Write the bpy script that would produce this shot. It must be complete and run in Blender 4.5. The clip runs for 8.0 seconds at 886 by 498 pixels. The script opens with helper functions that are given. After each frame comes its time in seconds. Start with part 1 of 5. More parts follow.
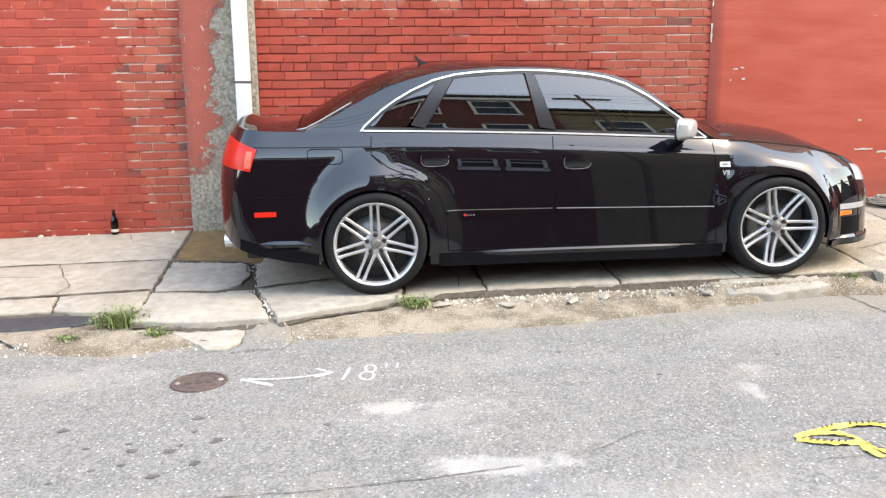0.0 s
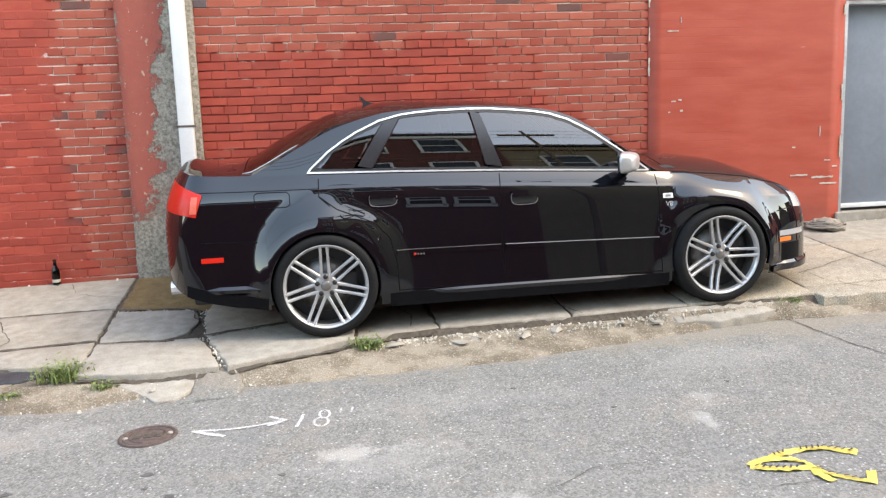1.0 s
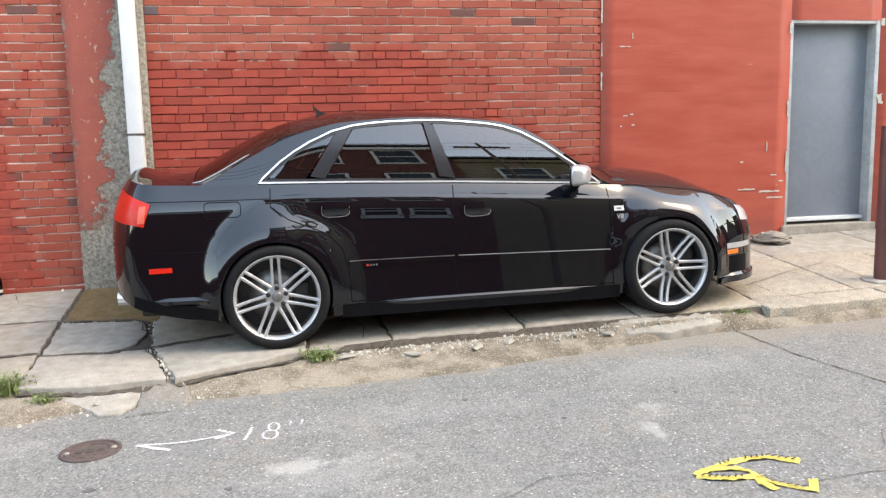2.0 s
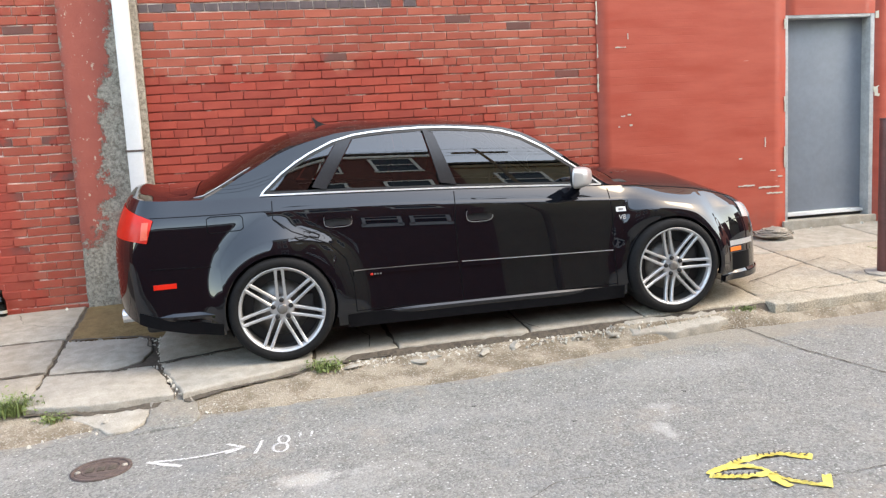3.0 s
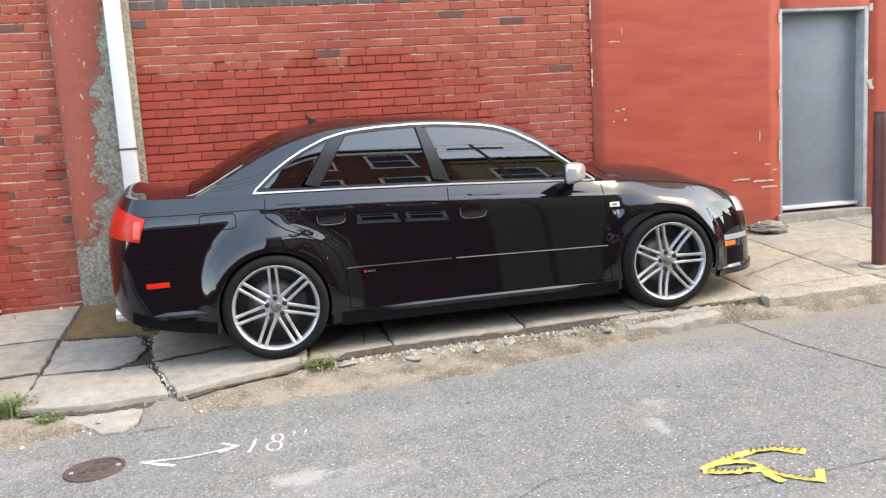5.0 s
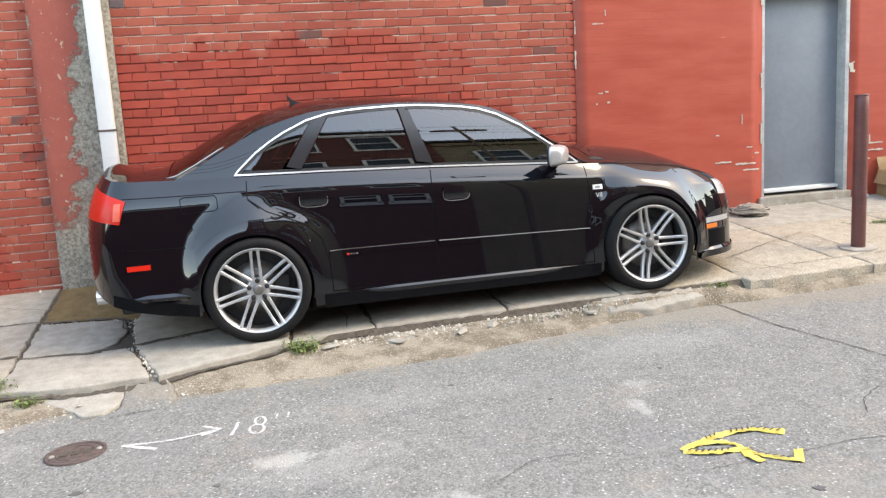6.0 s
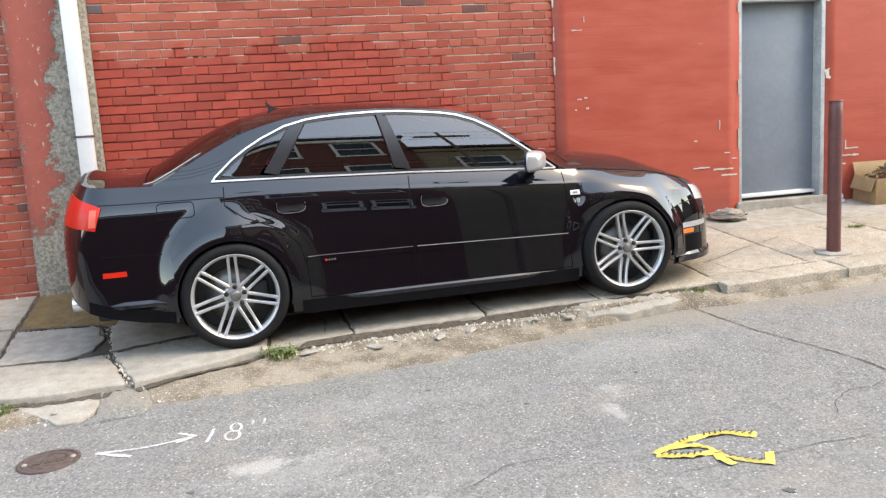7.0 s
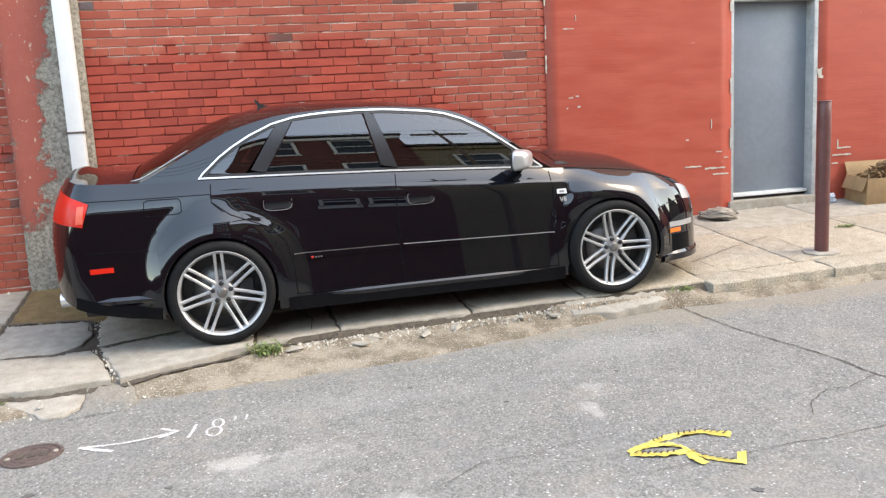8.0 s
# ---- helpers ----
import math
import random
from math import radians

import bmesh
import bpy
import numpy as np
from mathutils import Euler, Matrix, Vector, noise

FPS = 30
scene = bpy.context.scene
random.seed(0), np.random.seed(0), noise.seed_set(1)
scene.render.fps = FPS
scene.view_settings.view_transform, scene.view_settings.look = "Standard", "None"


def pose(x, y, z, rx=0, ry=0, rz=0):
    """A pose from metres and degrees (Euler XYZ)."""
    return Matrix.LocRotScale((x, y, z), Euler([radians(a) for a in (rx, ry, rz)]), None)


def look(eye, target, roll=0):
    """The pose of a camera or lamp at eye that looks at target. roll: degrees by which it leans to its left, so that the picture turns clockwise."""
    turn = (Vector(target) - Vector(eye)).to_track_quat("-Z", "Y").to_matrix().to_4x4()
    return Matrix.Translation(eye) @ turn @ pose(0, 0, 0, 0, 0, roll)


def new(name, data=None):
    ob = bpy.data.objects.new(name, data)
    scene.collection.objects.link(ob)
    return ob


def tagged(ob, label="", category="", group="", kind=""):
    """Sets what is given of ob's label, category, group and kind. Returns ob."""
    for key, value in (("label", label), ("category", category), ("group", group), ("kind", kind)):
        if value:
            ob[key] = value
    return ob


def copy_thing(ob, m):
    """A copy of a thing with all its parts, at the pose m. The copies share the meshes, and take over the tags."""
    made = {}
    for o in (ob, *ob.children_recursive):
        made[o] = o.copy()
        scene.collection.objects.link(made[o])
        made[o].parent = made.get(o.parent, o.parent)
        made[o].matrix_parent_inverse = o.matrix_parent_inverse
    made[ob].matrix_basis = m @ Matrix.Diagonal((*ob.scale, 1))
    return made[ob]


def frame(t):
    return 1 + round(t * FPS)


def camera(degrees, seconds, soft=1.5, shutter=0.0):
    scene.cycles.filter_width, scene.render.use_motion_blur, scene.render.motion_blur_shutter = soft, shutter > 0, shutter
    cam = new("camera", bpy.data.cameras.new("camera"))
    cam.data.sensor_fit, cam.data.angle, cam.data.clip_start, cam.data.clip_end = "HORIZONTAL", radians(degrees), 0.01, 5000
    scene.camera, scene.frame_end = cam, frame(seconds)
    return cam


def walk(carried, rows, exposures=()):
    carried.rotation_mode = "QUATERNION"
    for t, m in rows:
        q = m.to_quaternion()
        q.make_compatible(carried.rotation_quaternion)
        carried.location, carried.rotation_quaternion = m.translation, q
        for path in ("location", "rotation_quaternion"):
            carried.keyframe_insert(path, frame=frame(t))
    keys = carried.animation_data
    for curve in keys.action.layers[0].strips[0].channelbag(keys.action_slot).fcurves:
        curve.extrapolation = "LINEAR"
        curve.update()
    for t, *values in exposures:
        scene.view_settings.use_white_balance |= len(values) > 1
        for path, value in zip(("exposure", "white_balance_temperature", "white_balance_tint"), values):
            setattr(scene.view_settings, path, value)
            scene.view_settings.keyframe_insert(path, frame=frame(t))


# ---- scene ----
cam = camera(56.1, 8.0, soft=1.3)
PATH = [
    (0, (-0.088, -7.107, 1.308), (0.104, -5.155, 0.92), -0.6),
    (0.5, (-0.089, -7.089, 1.348), (0.137, -5.134, 0.991), -0.7),
    (1, (-0.085, -7.099, 1.342), (0.228, -5.148, 1.03), -2.0),
    (1.5, (-0.067, -7.1, 1.343), (0.259, -5.15, 1.039), -2.3),
    (2, (-0.058, -7.098, 1.337), (0.358, -5.162, 1.05), -1.3),
    (2.2, (-0.084, -7.102, 1.342), (0.325, -5.163, 1.069), -1.4),
    (3.3, (-0.071, -7.09, 1.348), (0.339, -5.152, 1.072), -3.8),
    (3.5, (-0.058, -7.093, 1.356), (0.335, -5.152, 1.077), -3.9),
    (4, (-0.053, -7.093, 1.356), (0.35, -5.155, 1.07), -4.5),
    (5.3, (-0.05, -7.087, 1.351), (0.374, -5.154, 1.065), -3.4),
    (5.5, (-0.04, -7.089, 1.336), (0.393, -5.157, 1.049), -3.8),
    (6, (-0.047, -7.08, 1.349), (0.409, -5.161, 1.02), -3.4),
    (6.5, (0.004, -7.089, 1.342), (0.489, -5.175, 1.027), -3.9),
    (7, (-0.003, -7.103, 1.348), (0.488, -5.19, 1.03), -3.4),
    (7.5, (0.049, -7.135, 1.357), (0.485, -5.21, 1.033), -3.3),
    (8, (0.097, -7.157, 1.362), (0.58, -5.244, 1.034), -3.1),
]
walk(cam, [(t, look(eye, target, roll)) for t, eye, target, roll in PATH],
     [(0.0, 1.02, 9000, 9), (0.5, 0.87, 9000, 9), (1.0, 0.73, 9000, 9), (2.0, 0.72, 9000, 9), (8.0, 0.72, 9000, 9)])

# ---- world and light ----
world = bpy.data.worlds.new("sky")
scene.world = world
world.use_nodes = True
wn = world.node_tree
sky = wn.nodes.new("ShaderNodeTexSky")
sky.sky_type, sky.sun_disc = "NISHITA", False
sky.sun_elevation, sky.sun_rotation = radians(49), radians(113)
sky.air_density, sky.dust_density = 1.1, 0.85
wn.links.new(sky.outputs[0], wn.nodes["Background"].inputs[0])
wn.nodes["Background"].inputs[1].default_value = 0.74
sun = new("sun", bpy.data.lights.new("sun", "SUN"))
sun.data.energy, sun.data.angle, sun.data.color = 0.62, radians(20), (1.0, 0.96, 0.91)
sun.matrix_world = look((7.9, -3.35, 9.9), (0, 0, 0))


# ---- materials ----
class Nodes:
    """Small helper round one node material."""

    def __init__(self, name):
        self.mat = bpy.data.materials.new(name)
        self.mat.use_nodes = True
        self.t = self.mat.node_tree
        self.b = self.t.nodes["Principled BSDF"]
        self.out = self.t.nodes["Material Output"]
        geo = self.t.nodes.new("ShaderNodeNewGeometry")
        self.pos, self.island = geo.outputs["Position"], geo.outputs["Random Per Island"]

    def put(self, socket, v):
        if hasattr(v, "links"):
            self.t.links.new(v, socket)
        else:
            socket.default_value = (*v, 1) if isinstance(v, tuple) and len(v) == 3 and socket.type == "RGBA" else v

    def noise(self, scale, detail=4.0, rough=0.6, stretch=None, vec=None):
        v = vec or self.pos
        if stretch:
            m = self.t.nodes.new("ShaderNodeVectorMath")
            m.operation = "MULTIPLY"
            self.put(m.inputs[0], v)
            m.inputs[1].default_value = stretch
            v = m.outputs[0]
        n = self.t.nodes.new("ShaderNodeTexNoise")
        self.put(n.inputs["Vector"], v)
        n.inputs["Scale"].default_value, n.inputs["Detail"].default_value, n.inputs["Roughness"].default_value = scale, detail, rough
        return n.outputs[0]

    def cells(self, scale, feature="F1"):
        n = self.t.nodes.new("ShaderNodeTexVoronoi")
        n.feature = feature
        self.put(n.inputs["Vector"], self.pos)
        n.inputs["Scale"].default_value = scale
        return n.outputs["Distance"], (n.outputs["Color"] if feature == "F1" else None)

    def ramp(self, v, lo, hi, a=0.0, b=1.0):
        n = self.t.nodes.new("ShaderNodeMapRange")
        n.interpolation_type = "SMOOTHSTEP"
        self.put(n.inputs[0], v)
        for k, x in enumerate((lo, hi, a, b)):
            n.inputs[k + 1].default_value = x
        return n.outputs[0]

    def math(self, op, a, b=0.0, clamp=False):
        n = self.t.nodes.new("ShaderNodeMath")
        n.operation, n.use_clamp = op, clamp
        self.put(n.inputs[0], a)
        self.put(n.inputs[1], b)
        return n.outputs[0]

    def mix(self, f, a, b):
        n = self.t.nodes.new("ShaderNodeMix")
        n.data_type = "RGBA"
        self.put(n.inputs[0], f)
        self.put(n.inputs[6], a)
        self.put(n.inputs[7], b)
        return n.outputs[2]

    def xyz(self):
        n = self.t.nodes.new("ShaderNodeSeparateXYZ")
        self.put(n.inputs[0], self.pos)
        return n.outputs

    def rand(self):
        return self.t.nodes.new("ShaderNodeObjectInfo").outputs["Random"]

    def bump(self, h, strength=0.3, dist=0.01):
        n = self.t.nodes.new("ShaderNodeBump")
        n.inputs["Strength"].default_value, n.inputs["Distance"].default_value = strength, dist
        self.put(n.inputs["Height"], h)
        self.put(self.b.inputs["Normal"], n.outputs[0])

    def done(self, base=None, rough=0.6, metal=0.0, spec=None, coat=None):
        if base is not None:
            self.put(self.b.inputs["Base Color"], base)
        self.put(self.b.inputs["Roughness"], rough)
        self.put(self.b.inputs["Metallic"], metal)
        if spec is not None:
            self.put(self.b.inputs["Specular IOR Level"], spec)
        if coat is not None:
            self.put(self.b.inputs["Coat Weight"], coat)
            self.b.inputs["Coat Roughness"].default_value = 0.015
            self.b.inputs["Coat IOR"].default_value = 1.62
        return self.mat


def plain(name, base, rough=0.5, metal=0.0, scale=30.0, vary=0.15, bump=0.1, spec=None, coat=None):
    """A surface with slight mottling at two scales."""
    n = Nodes(name)
    f = n.math("ADD", n.math("MULTIPLY", n.noise(scale), 0.6), n.math("MULTIPLY", n.noise(scale * 7), 0.4))
    lo, hi = tuple(c * (1 - vary) for c in base), tuple(min(1, c * (1 + vary)) for c in base)
    if bump:
        n.bump(f, bump, 0.004)
    return n.done(n.mix(n.ramp(f, 0.3, 0.7), lo, hi), rough, metal, spec, coat)


PAINT = (0.355, 0.053, 0.033)
PAINT_HI = (0.405, 0.074, 0.047)


def worn_mask(n):
    """1 where the red paint has gone: the upper brickwork, a strip beside the pilaster, and chips."""
    x, y, z = n.xyz()
    ragged = n.math("MULTIPLY", n.math("SUBTRACT", n.noise(1.7, 6, 0.65), 0.5), 1.5)
    upper = n.ramp(n.math("ADD", n.math("SUBTRACT", z, n.math("MULTIPLY", n.math("ABSOLUTE", n.math("SUBTRACT", x, 0.4)), -0.03)), ragged), 1.88, 2.06)
    right = n.ramp(n.math("ADD", n.math("ADD", n.math("MULTIPLY", x, 0.42), n.math("MULTIPLY", z, 0.62)), ragged), 1.62, 2.0, 0.0, 0.85)
    inside = n.math("MULTIPLY", n.ramp(x, -0.95, -0.9), n.ramp(x, 2.86, 2.98, 1.0, 0.0))
    strip = n.math("MULTIPLY", n.ramp(n.math("ADD", x, n.math("MULTIPLY", ragged, 0.55)), -2.10, -1.86), n.ramp(x, -1.5, -1.49, 1.0, 0.0))
    strip = n.math("MULTIPLY", strip, n.ramp(n.noise(3.5, 5, 0.7), 0.36, 0.5))
    left = n.math("MULTIPLY", n.ramp(n.noise(2.6, 6, 0.75, (0.4, 1, 2.2)), 0.62, 0.68), n.ramp(x, -1.5, -1.49, 0.7, 0.0))
    top = n.math("MULTIPLY", n.math("MAXIMUM", upper, right), inside)
    return n.math("MAXIMUM", n.math("MAXIMUM", top, strip), left, True)


def brick_material():
    n = Nodes("painted_brick")
    worn = worn_mask(n)
    fine, mid = n.noise(60, 5, 0.7), n.noise(9, 5, 0.6)
    per = n.math("FRACT", n.math("ADD", n.rand(), n.island))
    bare = n.mix(per, (0.250, 0.055, 0.034), (0.392, 0.098, 0.061))
    bare = n.mix(n.ramp(per, 0.955, 0.975), bare, (0.136, 0.056, 0.046))
    bare = n.mix(n.ramp(fine, 0.58, 0.78, 0, 0.4), bare, (0.368, 0.176, 0.136))
    red = n.mix(n.ramp(mid, 0.35, 0.7), PAINT, PAINT_HI)
    red = n.mix(n.ramp(n.noise(0.9, 3), 0.4, 0.7, 0, 0.5), red, (0.272, 0.040, 0.028))
    red = n.mix(n.ramp(per, 0.0, 1.0, 0.0, 0.5), red, (0.20, 0.034, 0.025))
    veil = n.math("MULTIPLY", worn, n.ramp(n.math("ADD", fine, n.math("MULTIPLY", per, 0.25)), 0.4, 0.62, 0.35, 1.0))
    n.bump(n.math("ADD", n.math("MULTIPLY", fine, 0.7), mid), 0.5, 0.006)
    return n.done(n.mix(veil, red, bare), n.ramp(mid, 0.3, 0.7, 0.5, 0.8), spec=0.25)


def mortar_material():
    n = Nodes("mortar")
    worn = worn_mask(n)
    fine = n.noise(70, 5, 0.7)
    pale = n.mix(fine, (0.54, 0.410, 0.340), (0.78, 0.660, 0.580))
    # Painted joints: darker red than the bricks, with recess shade mixed into the colour.
    red = n.mix(n.ramp(n.noise(14, 4), 0.4, 0.6), (0.160, 0.031, 0.021), (0.265, 0.046, 0.031))
    red = n.mix(n.ramp(n.noise(2.4, 6, 0.7, (0.6, 1, 1.6)), 0.50, 0.64, 0, 0.85), red, PAINT)
    red = n.mix(n.ramp(n.xyz()[0], -1.8, -1.98, 0, 1.0), red, n.mix(n.noise(9, 4), PAINT, PAINT_HI))
    chips = n.ramp(n.noise(5, 5, 0.7, (0.6, 1, 2.5)), 0.585, 0.64)
    chips = n.math("MULTIPLY", chips, n.ramp(n.xyz()[0], -2.05, -1.85, 0.6, 1.0))
    n.bump(fine, 0.6, 0.006)
    bare = n.math("MULTIPLY", n.ramp(worn, 0.4, 0.7), n.ramp(n.noise(6, 5, 0.7), 0.34, 0.5, 0.25, 1.0))
    return n.done(n.mix(n.math("MAXIMUM", bare, chips, True), red, pale), 0.85)


def render_material():
    """Thick red paint over flush brickwork: courses show faintly."""
    n = Nodes("red_painted_wall")
    x, y, z = n.xyz()
    course = n.math("ABSOLUTE", n.math("SUBTRACT", n.math("FRACT", n.math("ADD", n.math("MULTIPLY", z, 1 / 0.0708), n.math("MULTIPLY", n.noise(3, 2), 0.25))), 0.5))
    line = n.ramp(course, 0.42, 0.5)
    patchy = n.ramp(n.noise(1.3, 3), 0.42, 0.62)
    mid, fine = n.noise(6, 5, 0.6, (0.35, 1, 1.6)), n.noise(90, 4)
    red = n.mix(n.ramp(mid, 0.3, 0.72), (0.345, 0.055, 0.033), (0.410, 0.076, 0.046))
    red = n.mix(n.math("MULTIPLY", n.math("MULTIPLY", line, patchy), 0.16), red, (0.224, 0.040, 0.029))
    chip = n.math("MULTIPLY", n.ramp(n.noise(7, 6, 0.75, (0.5, 1, 2.2)), 0.675, 0.69), n.ramp(z, 0.9, 0.35, 0.35, 1.0))
    dirt = n.math("MULTIPLY", n.ramp(n.noise(4, 5), 0.35, 0.7), n.ramp(z, 0.75, 0.25))
    red = n.mix(n.math("MULTIPLY", dirt, 0.45), red, (0.224, 0.104, 0.080))
    h = n.math("SUBTRACT", n.math("ADD", n.math("MULTIPLY", mid, 1.2), n.math("MULTIPLY", fine, 0.25)), n.math("MULTIPLY", n.math("MULTIPLY", line, patchy), 0.4))
    n.bump(h, 0.25, 0.006)
    return n.done(n.mix(chip, red, (0.576, 0.440, 0.384)), n.ramp(mid, 0.3, 0.7, 0.4, 0.62), spec=0.4)


def pilaster_material():
    n = Nodes("peeling_pilaster")
    x, y, z = n.xyz()
    rag = n.math("MULTIPLY", n.math("SUBTRACT", n.noise(5.5, 9, 0.8), 0.5), 0.8)
    edge = n.math("ADD", n.math("ADD", x, rag), n.math("MULTIPLY", n.math("SUBTRACT", 1.9, z), 0.10))
    bare = n.math("MAXIMUM", n.ramp(edge, -1.20, -1.17), n.ramp(n.math("ADD", z, n.math("MULTIPLY", rag, 1.8)), 0.72, 0.62), True)
    spots = n.ramp(n.noise(16, 6, 0.8), 0.64, 0.67)
    fine = n.noise(45, 6, 0.75)
    grey = n.mix(n.ramp(fine, 0.3, 0.7), (0.105, 0.088, 0.066), (0.400, 0.355, 0.290))
    grey = n.mix(n.ramp(n.noise(3, 4), 0.5, 0.75, 0, 0.5), grey, (0.176, 0.096, 0.072))
    red = n.mix(n.noise(8), (0.275, 0.056, 0.038), (0.370, 0.092, 0.062))
    spots = n.math("MAXIMUM", spots, n.ramp(n.math("ADD", x, n.math("MULTIPLY", rag, 0.7)), -1.50, -1.53))
    m = n.math("MAXIMUM", bare, spots, True)
    fleck = n.ramp(n.noise(20, 4, 0.7, (1, 1, 0.7)), 0.63, 0.655, 0, 0.9)
    red = n.mix(fleck, red, (0.47, 0.36, 0.27))
    n.bump(n.math("SUBTRACT", n.math("MULTIPLY", fine, 0.9), n.math("MULTIPLY", m, 0.5)), 0.8, 0.012)
    return n.done(n.mix(m, red, grey), 0.75)


def concrete(name, lo, hi, grit=140.0, stain=(0.160, 0.136, 0.104), amount=0.5, pits=0.35, grain=0.5):
    n = Nodes(name)
    fine, mid, big = n.noise(grit, 4, 0.7), n.noise(12, 5, 0.65), n.noise(1.6, 5, 0.6)
    d, col = n.cells(grit * 0.9)
    c = n.mix(n.ramp(n.math("ADD", n.math("MULTIPLY", fine, grain), n.math("MULTIPLY", mid, 1 - grain)), 0.32, 0.68), lo, hi)
    c = n.mix(n.ramp(d, 0.30, 0.12, 0, pits), c, tuple(v * 0.55 for v in lo))
    c = n.mix(n.ramp(big, 0.48, 0.72, 0, amount), c, stain)
    n.bump(n.math("ADD", fine, n.math("MULTIPLY", mid, 0.8)), 0.5, 0.006)
    return n.done(c, 0.88, spec=0.25)


def asphalt_material():
    n = Nodes("worn_asphalt")
    d, col = n.cells(95)
    d2, col2 = n.cells(55)
    fine, mid, big = n.noise(180, 3, 0.7), n.noise(7, 6, 0.68), n.noise(0.55, 5, 0.6)
    grey = n.mix(n.ramp(col, 0.15, 0.85), (0.130, 0.130, 0.120), (0.258, 0.254, 0.233))
    grey = n.mix(n.ramp(d2, 0.17, 0.07, 0, 0.6), grey, (0.520, 0.500, 0.455))
    grey = n.mix(n.ramp(fine, 0.45, 0.7, 0, 0.30), grey, (0.130, 0.126, 0.114))
    grey = n.mix(n.ramp(mid, 0.42, 0.66, 0, 0.35), grey, (0.262, 0.257, 0.234))
    grey = n.mix(n.ramp(big, 0.5, 0.72, 0, 0.4), grey, (0.310, 0.285, 0.240))
    grey = n.mix(n.ramp(n.noise(26, 5, 0.75), 0.5, 0.68, 0, 0.45), grey, (0.160, 0.158, 0.152))
    pale = n.math("MULTIPLY", n.ramp(n.noise(1.1, 6, 0.7, (0.7, 1.6, 1)), 0.62, 0.76), 0.22)
    grey = n.mix(pale, grey, (0.480, 0.464, 0.440))
    ragged = n.noise(6, 6, 0.7)
    for px, py, rx, ry, most in ((0.04, -3.53, 0.20, 0.10, 0.6), (0.42, -4.18, 0.30, 0.10, 0.7), (0.16, -3.66, 0.4, 0.22, 0.2), (1.70, -3.60, 0.05, 0.20, 0.5), (1.83, -3.34, 0.08, 0.10, 0.35), (-1.6, -2.9, 0.5, 0.2, 0.2), (0.6, -3.0, 0.7, 0.2, 0.12), (2.3, -2.75, 0.6, 0.3, 0.15), (0.9, -4.6, 0.8, 0.3, 0.2)):
        m = n.t.nodes.new("ShaderNodeVectorMath")
        m.operation = "MULTIPLY_ADD"
        n.put(m.inputs[0], n.pos)
        m.inputs[1].default_value, m.inputs[2].default_value = (1 / rx, 1 / ry, 0), (-px / rx, -py / ry, 0)
        ln = n.t.nodes.new("ShaderNodeVectorMath")
        ln.operation = "LENGTH"
        n.put(ln.inputs[0], m.outputs[0])
        far = n.math("ADD", ln.outputs["Value"], n.math("MULTIPLY", n.math("SUBTRACT", ragged, 0.5), 3.2))
        grey = n.mix(n.ramp(far, 1.15, 0.35, 0, most), grey, (0.445, 0.430, 0.398))
    x, y, z = n.xyz()
    warm = n.noise(1.9, 5, 0.7)
    grey = n.mix(n.ramp(warm, 0.54, 0.72, 0, 0.35), grey, (0.33, 0.275, 0.215))
    grey = n.mix(n.ramp(n.noise(2.7, 5, 0.7), 0.52, 0.70, 0, 0.35), grey, (0.185, 0.19, 0.19))
    sd, scol = n.cells(34)
    grey = n.mix(n.math("MULTIPLY", n.ramp(sd, 0.24, 0.14), n.ramp(scol, 0.62, 0.66, 0, 0.7)), grey, (0.56, 0.55, 0.52))
    fd, fcol = n.cells(70)
    grey = n.mix(n.math("MULTIPLY", n.ramp(fd, 0.36, 0.22), n.ramp(fcol, 0.80, 0.84, 0, 0.55)), grey, (0.62, 0.60, 0.56))
    dirt = n.ramp(n.math("ADD", y, n.math("MULTIPLY", n.math("SUBTRACT", n.noise(4.5, 6, 0.75), 0.5), 1.1)), -2.58, -2.30, 0, 0.55)
    grey = n.mix(dirt, grey, n.mix(n.noise(40, 4), (0.20, 0.165, 0.12), (0.33, 0.285, 0.225)))
    n.bump(n.math("ADD", n.math("MULTIPLY", d, -1.0), fine), 0.6, 0.007)
    return n.done(grey, 0.85, spec=0.3)


def soil_material():
    n = Nodes("sandy_dirt")
    d, col = n.cells(120)
    fine, mid = n.noise(90, 5, 0.7), n.noise(5, 5, 0.65)
    c = n.mix(n.ramp(mid, 0.35, 0.65), (0.175, 0.140, 0.100), (0.345, 0.290, 0.220))
    c = n.mix(n.ramp(col, 0.6, 0.95, 0, 0.6), c, (0.486, 0.444, 0.380))
    c = n.mix(n.ramp(fine, 0.5, 0.75, 0, 0.5), c, (0.137, 0.106, 0.079))
    n.bump(n.math("ADD", fine, d), 0.8, 0.01)
    return n.done(c, 0.95, spec=0.2)


def glass_material(name, tint, gloss_rough=0.0, boost=1.5):
    n = Nodes(name)
    clear = n.t.nodes.new("ShaderNodeBsdfTransparent")
    clear.inputs[0].default_value = (*tint, 1)
    shine = n.t.nodes.new("ShaderNodeBsdfGlossy")
    shine.inputs["Roughness"].default_value = gloss_rough
    fres = n.t.nodes.new("ShaderNodeFresnel")
    fres.inputs["IOR"].default_value = boost
    mixer = n.t.nodes.new("ShaderNodeMixShader")
    n.t.links.new(fres.outputs[0], mixer.inputs[0])
    n.t.links.new(clear.outputs[0], mixer.inputs[1])
    n.t.links.new(shine.outputs[0], mixer.inputs[2])
    n.t.links.new(mixer.outputs[0], n.out.inputs[0])
    return n.mat


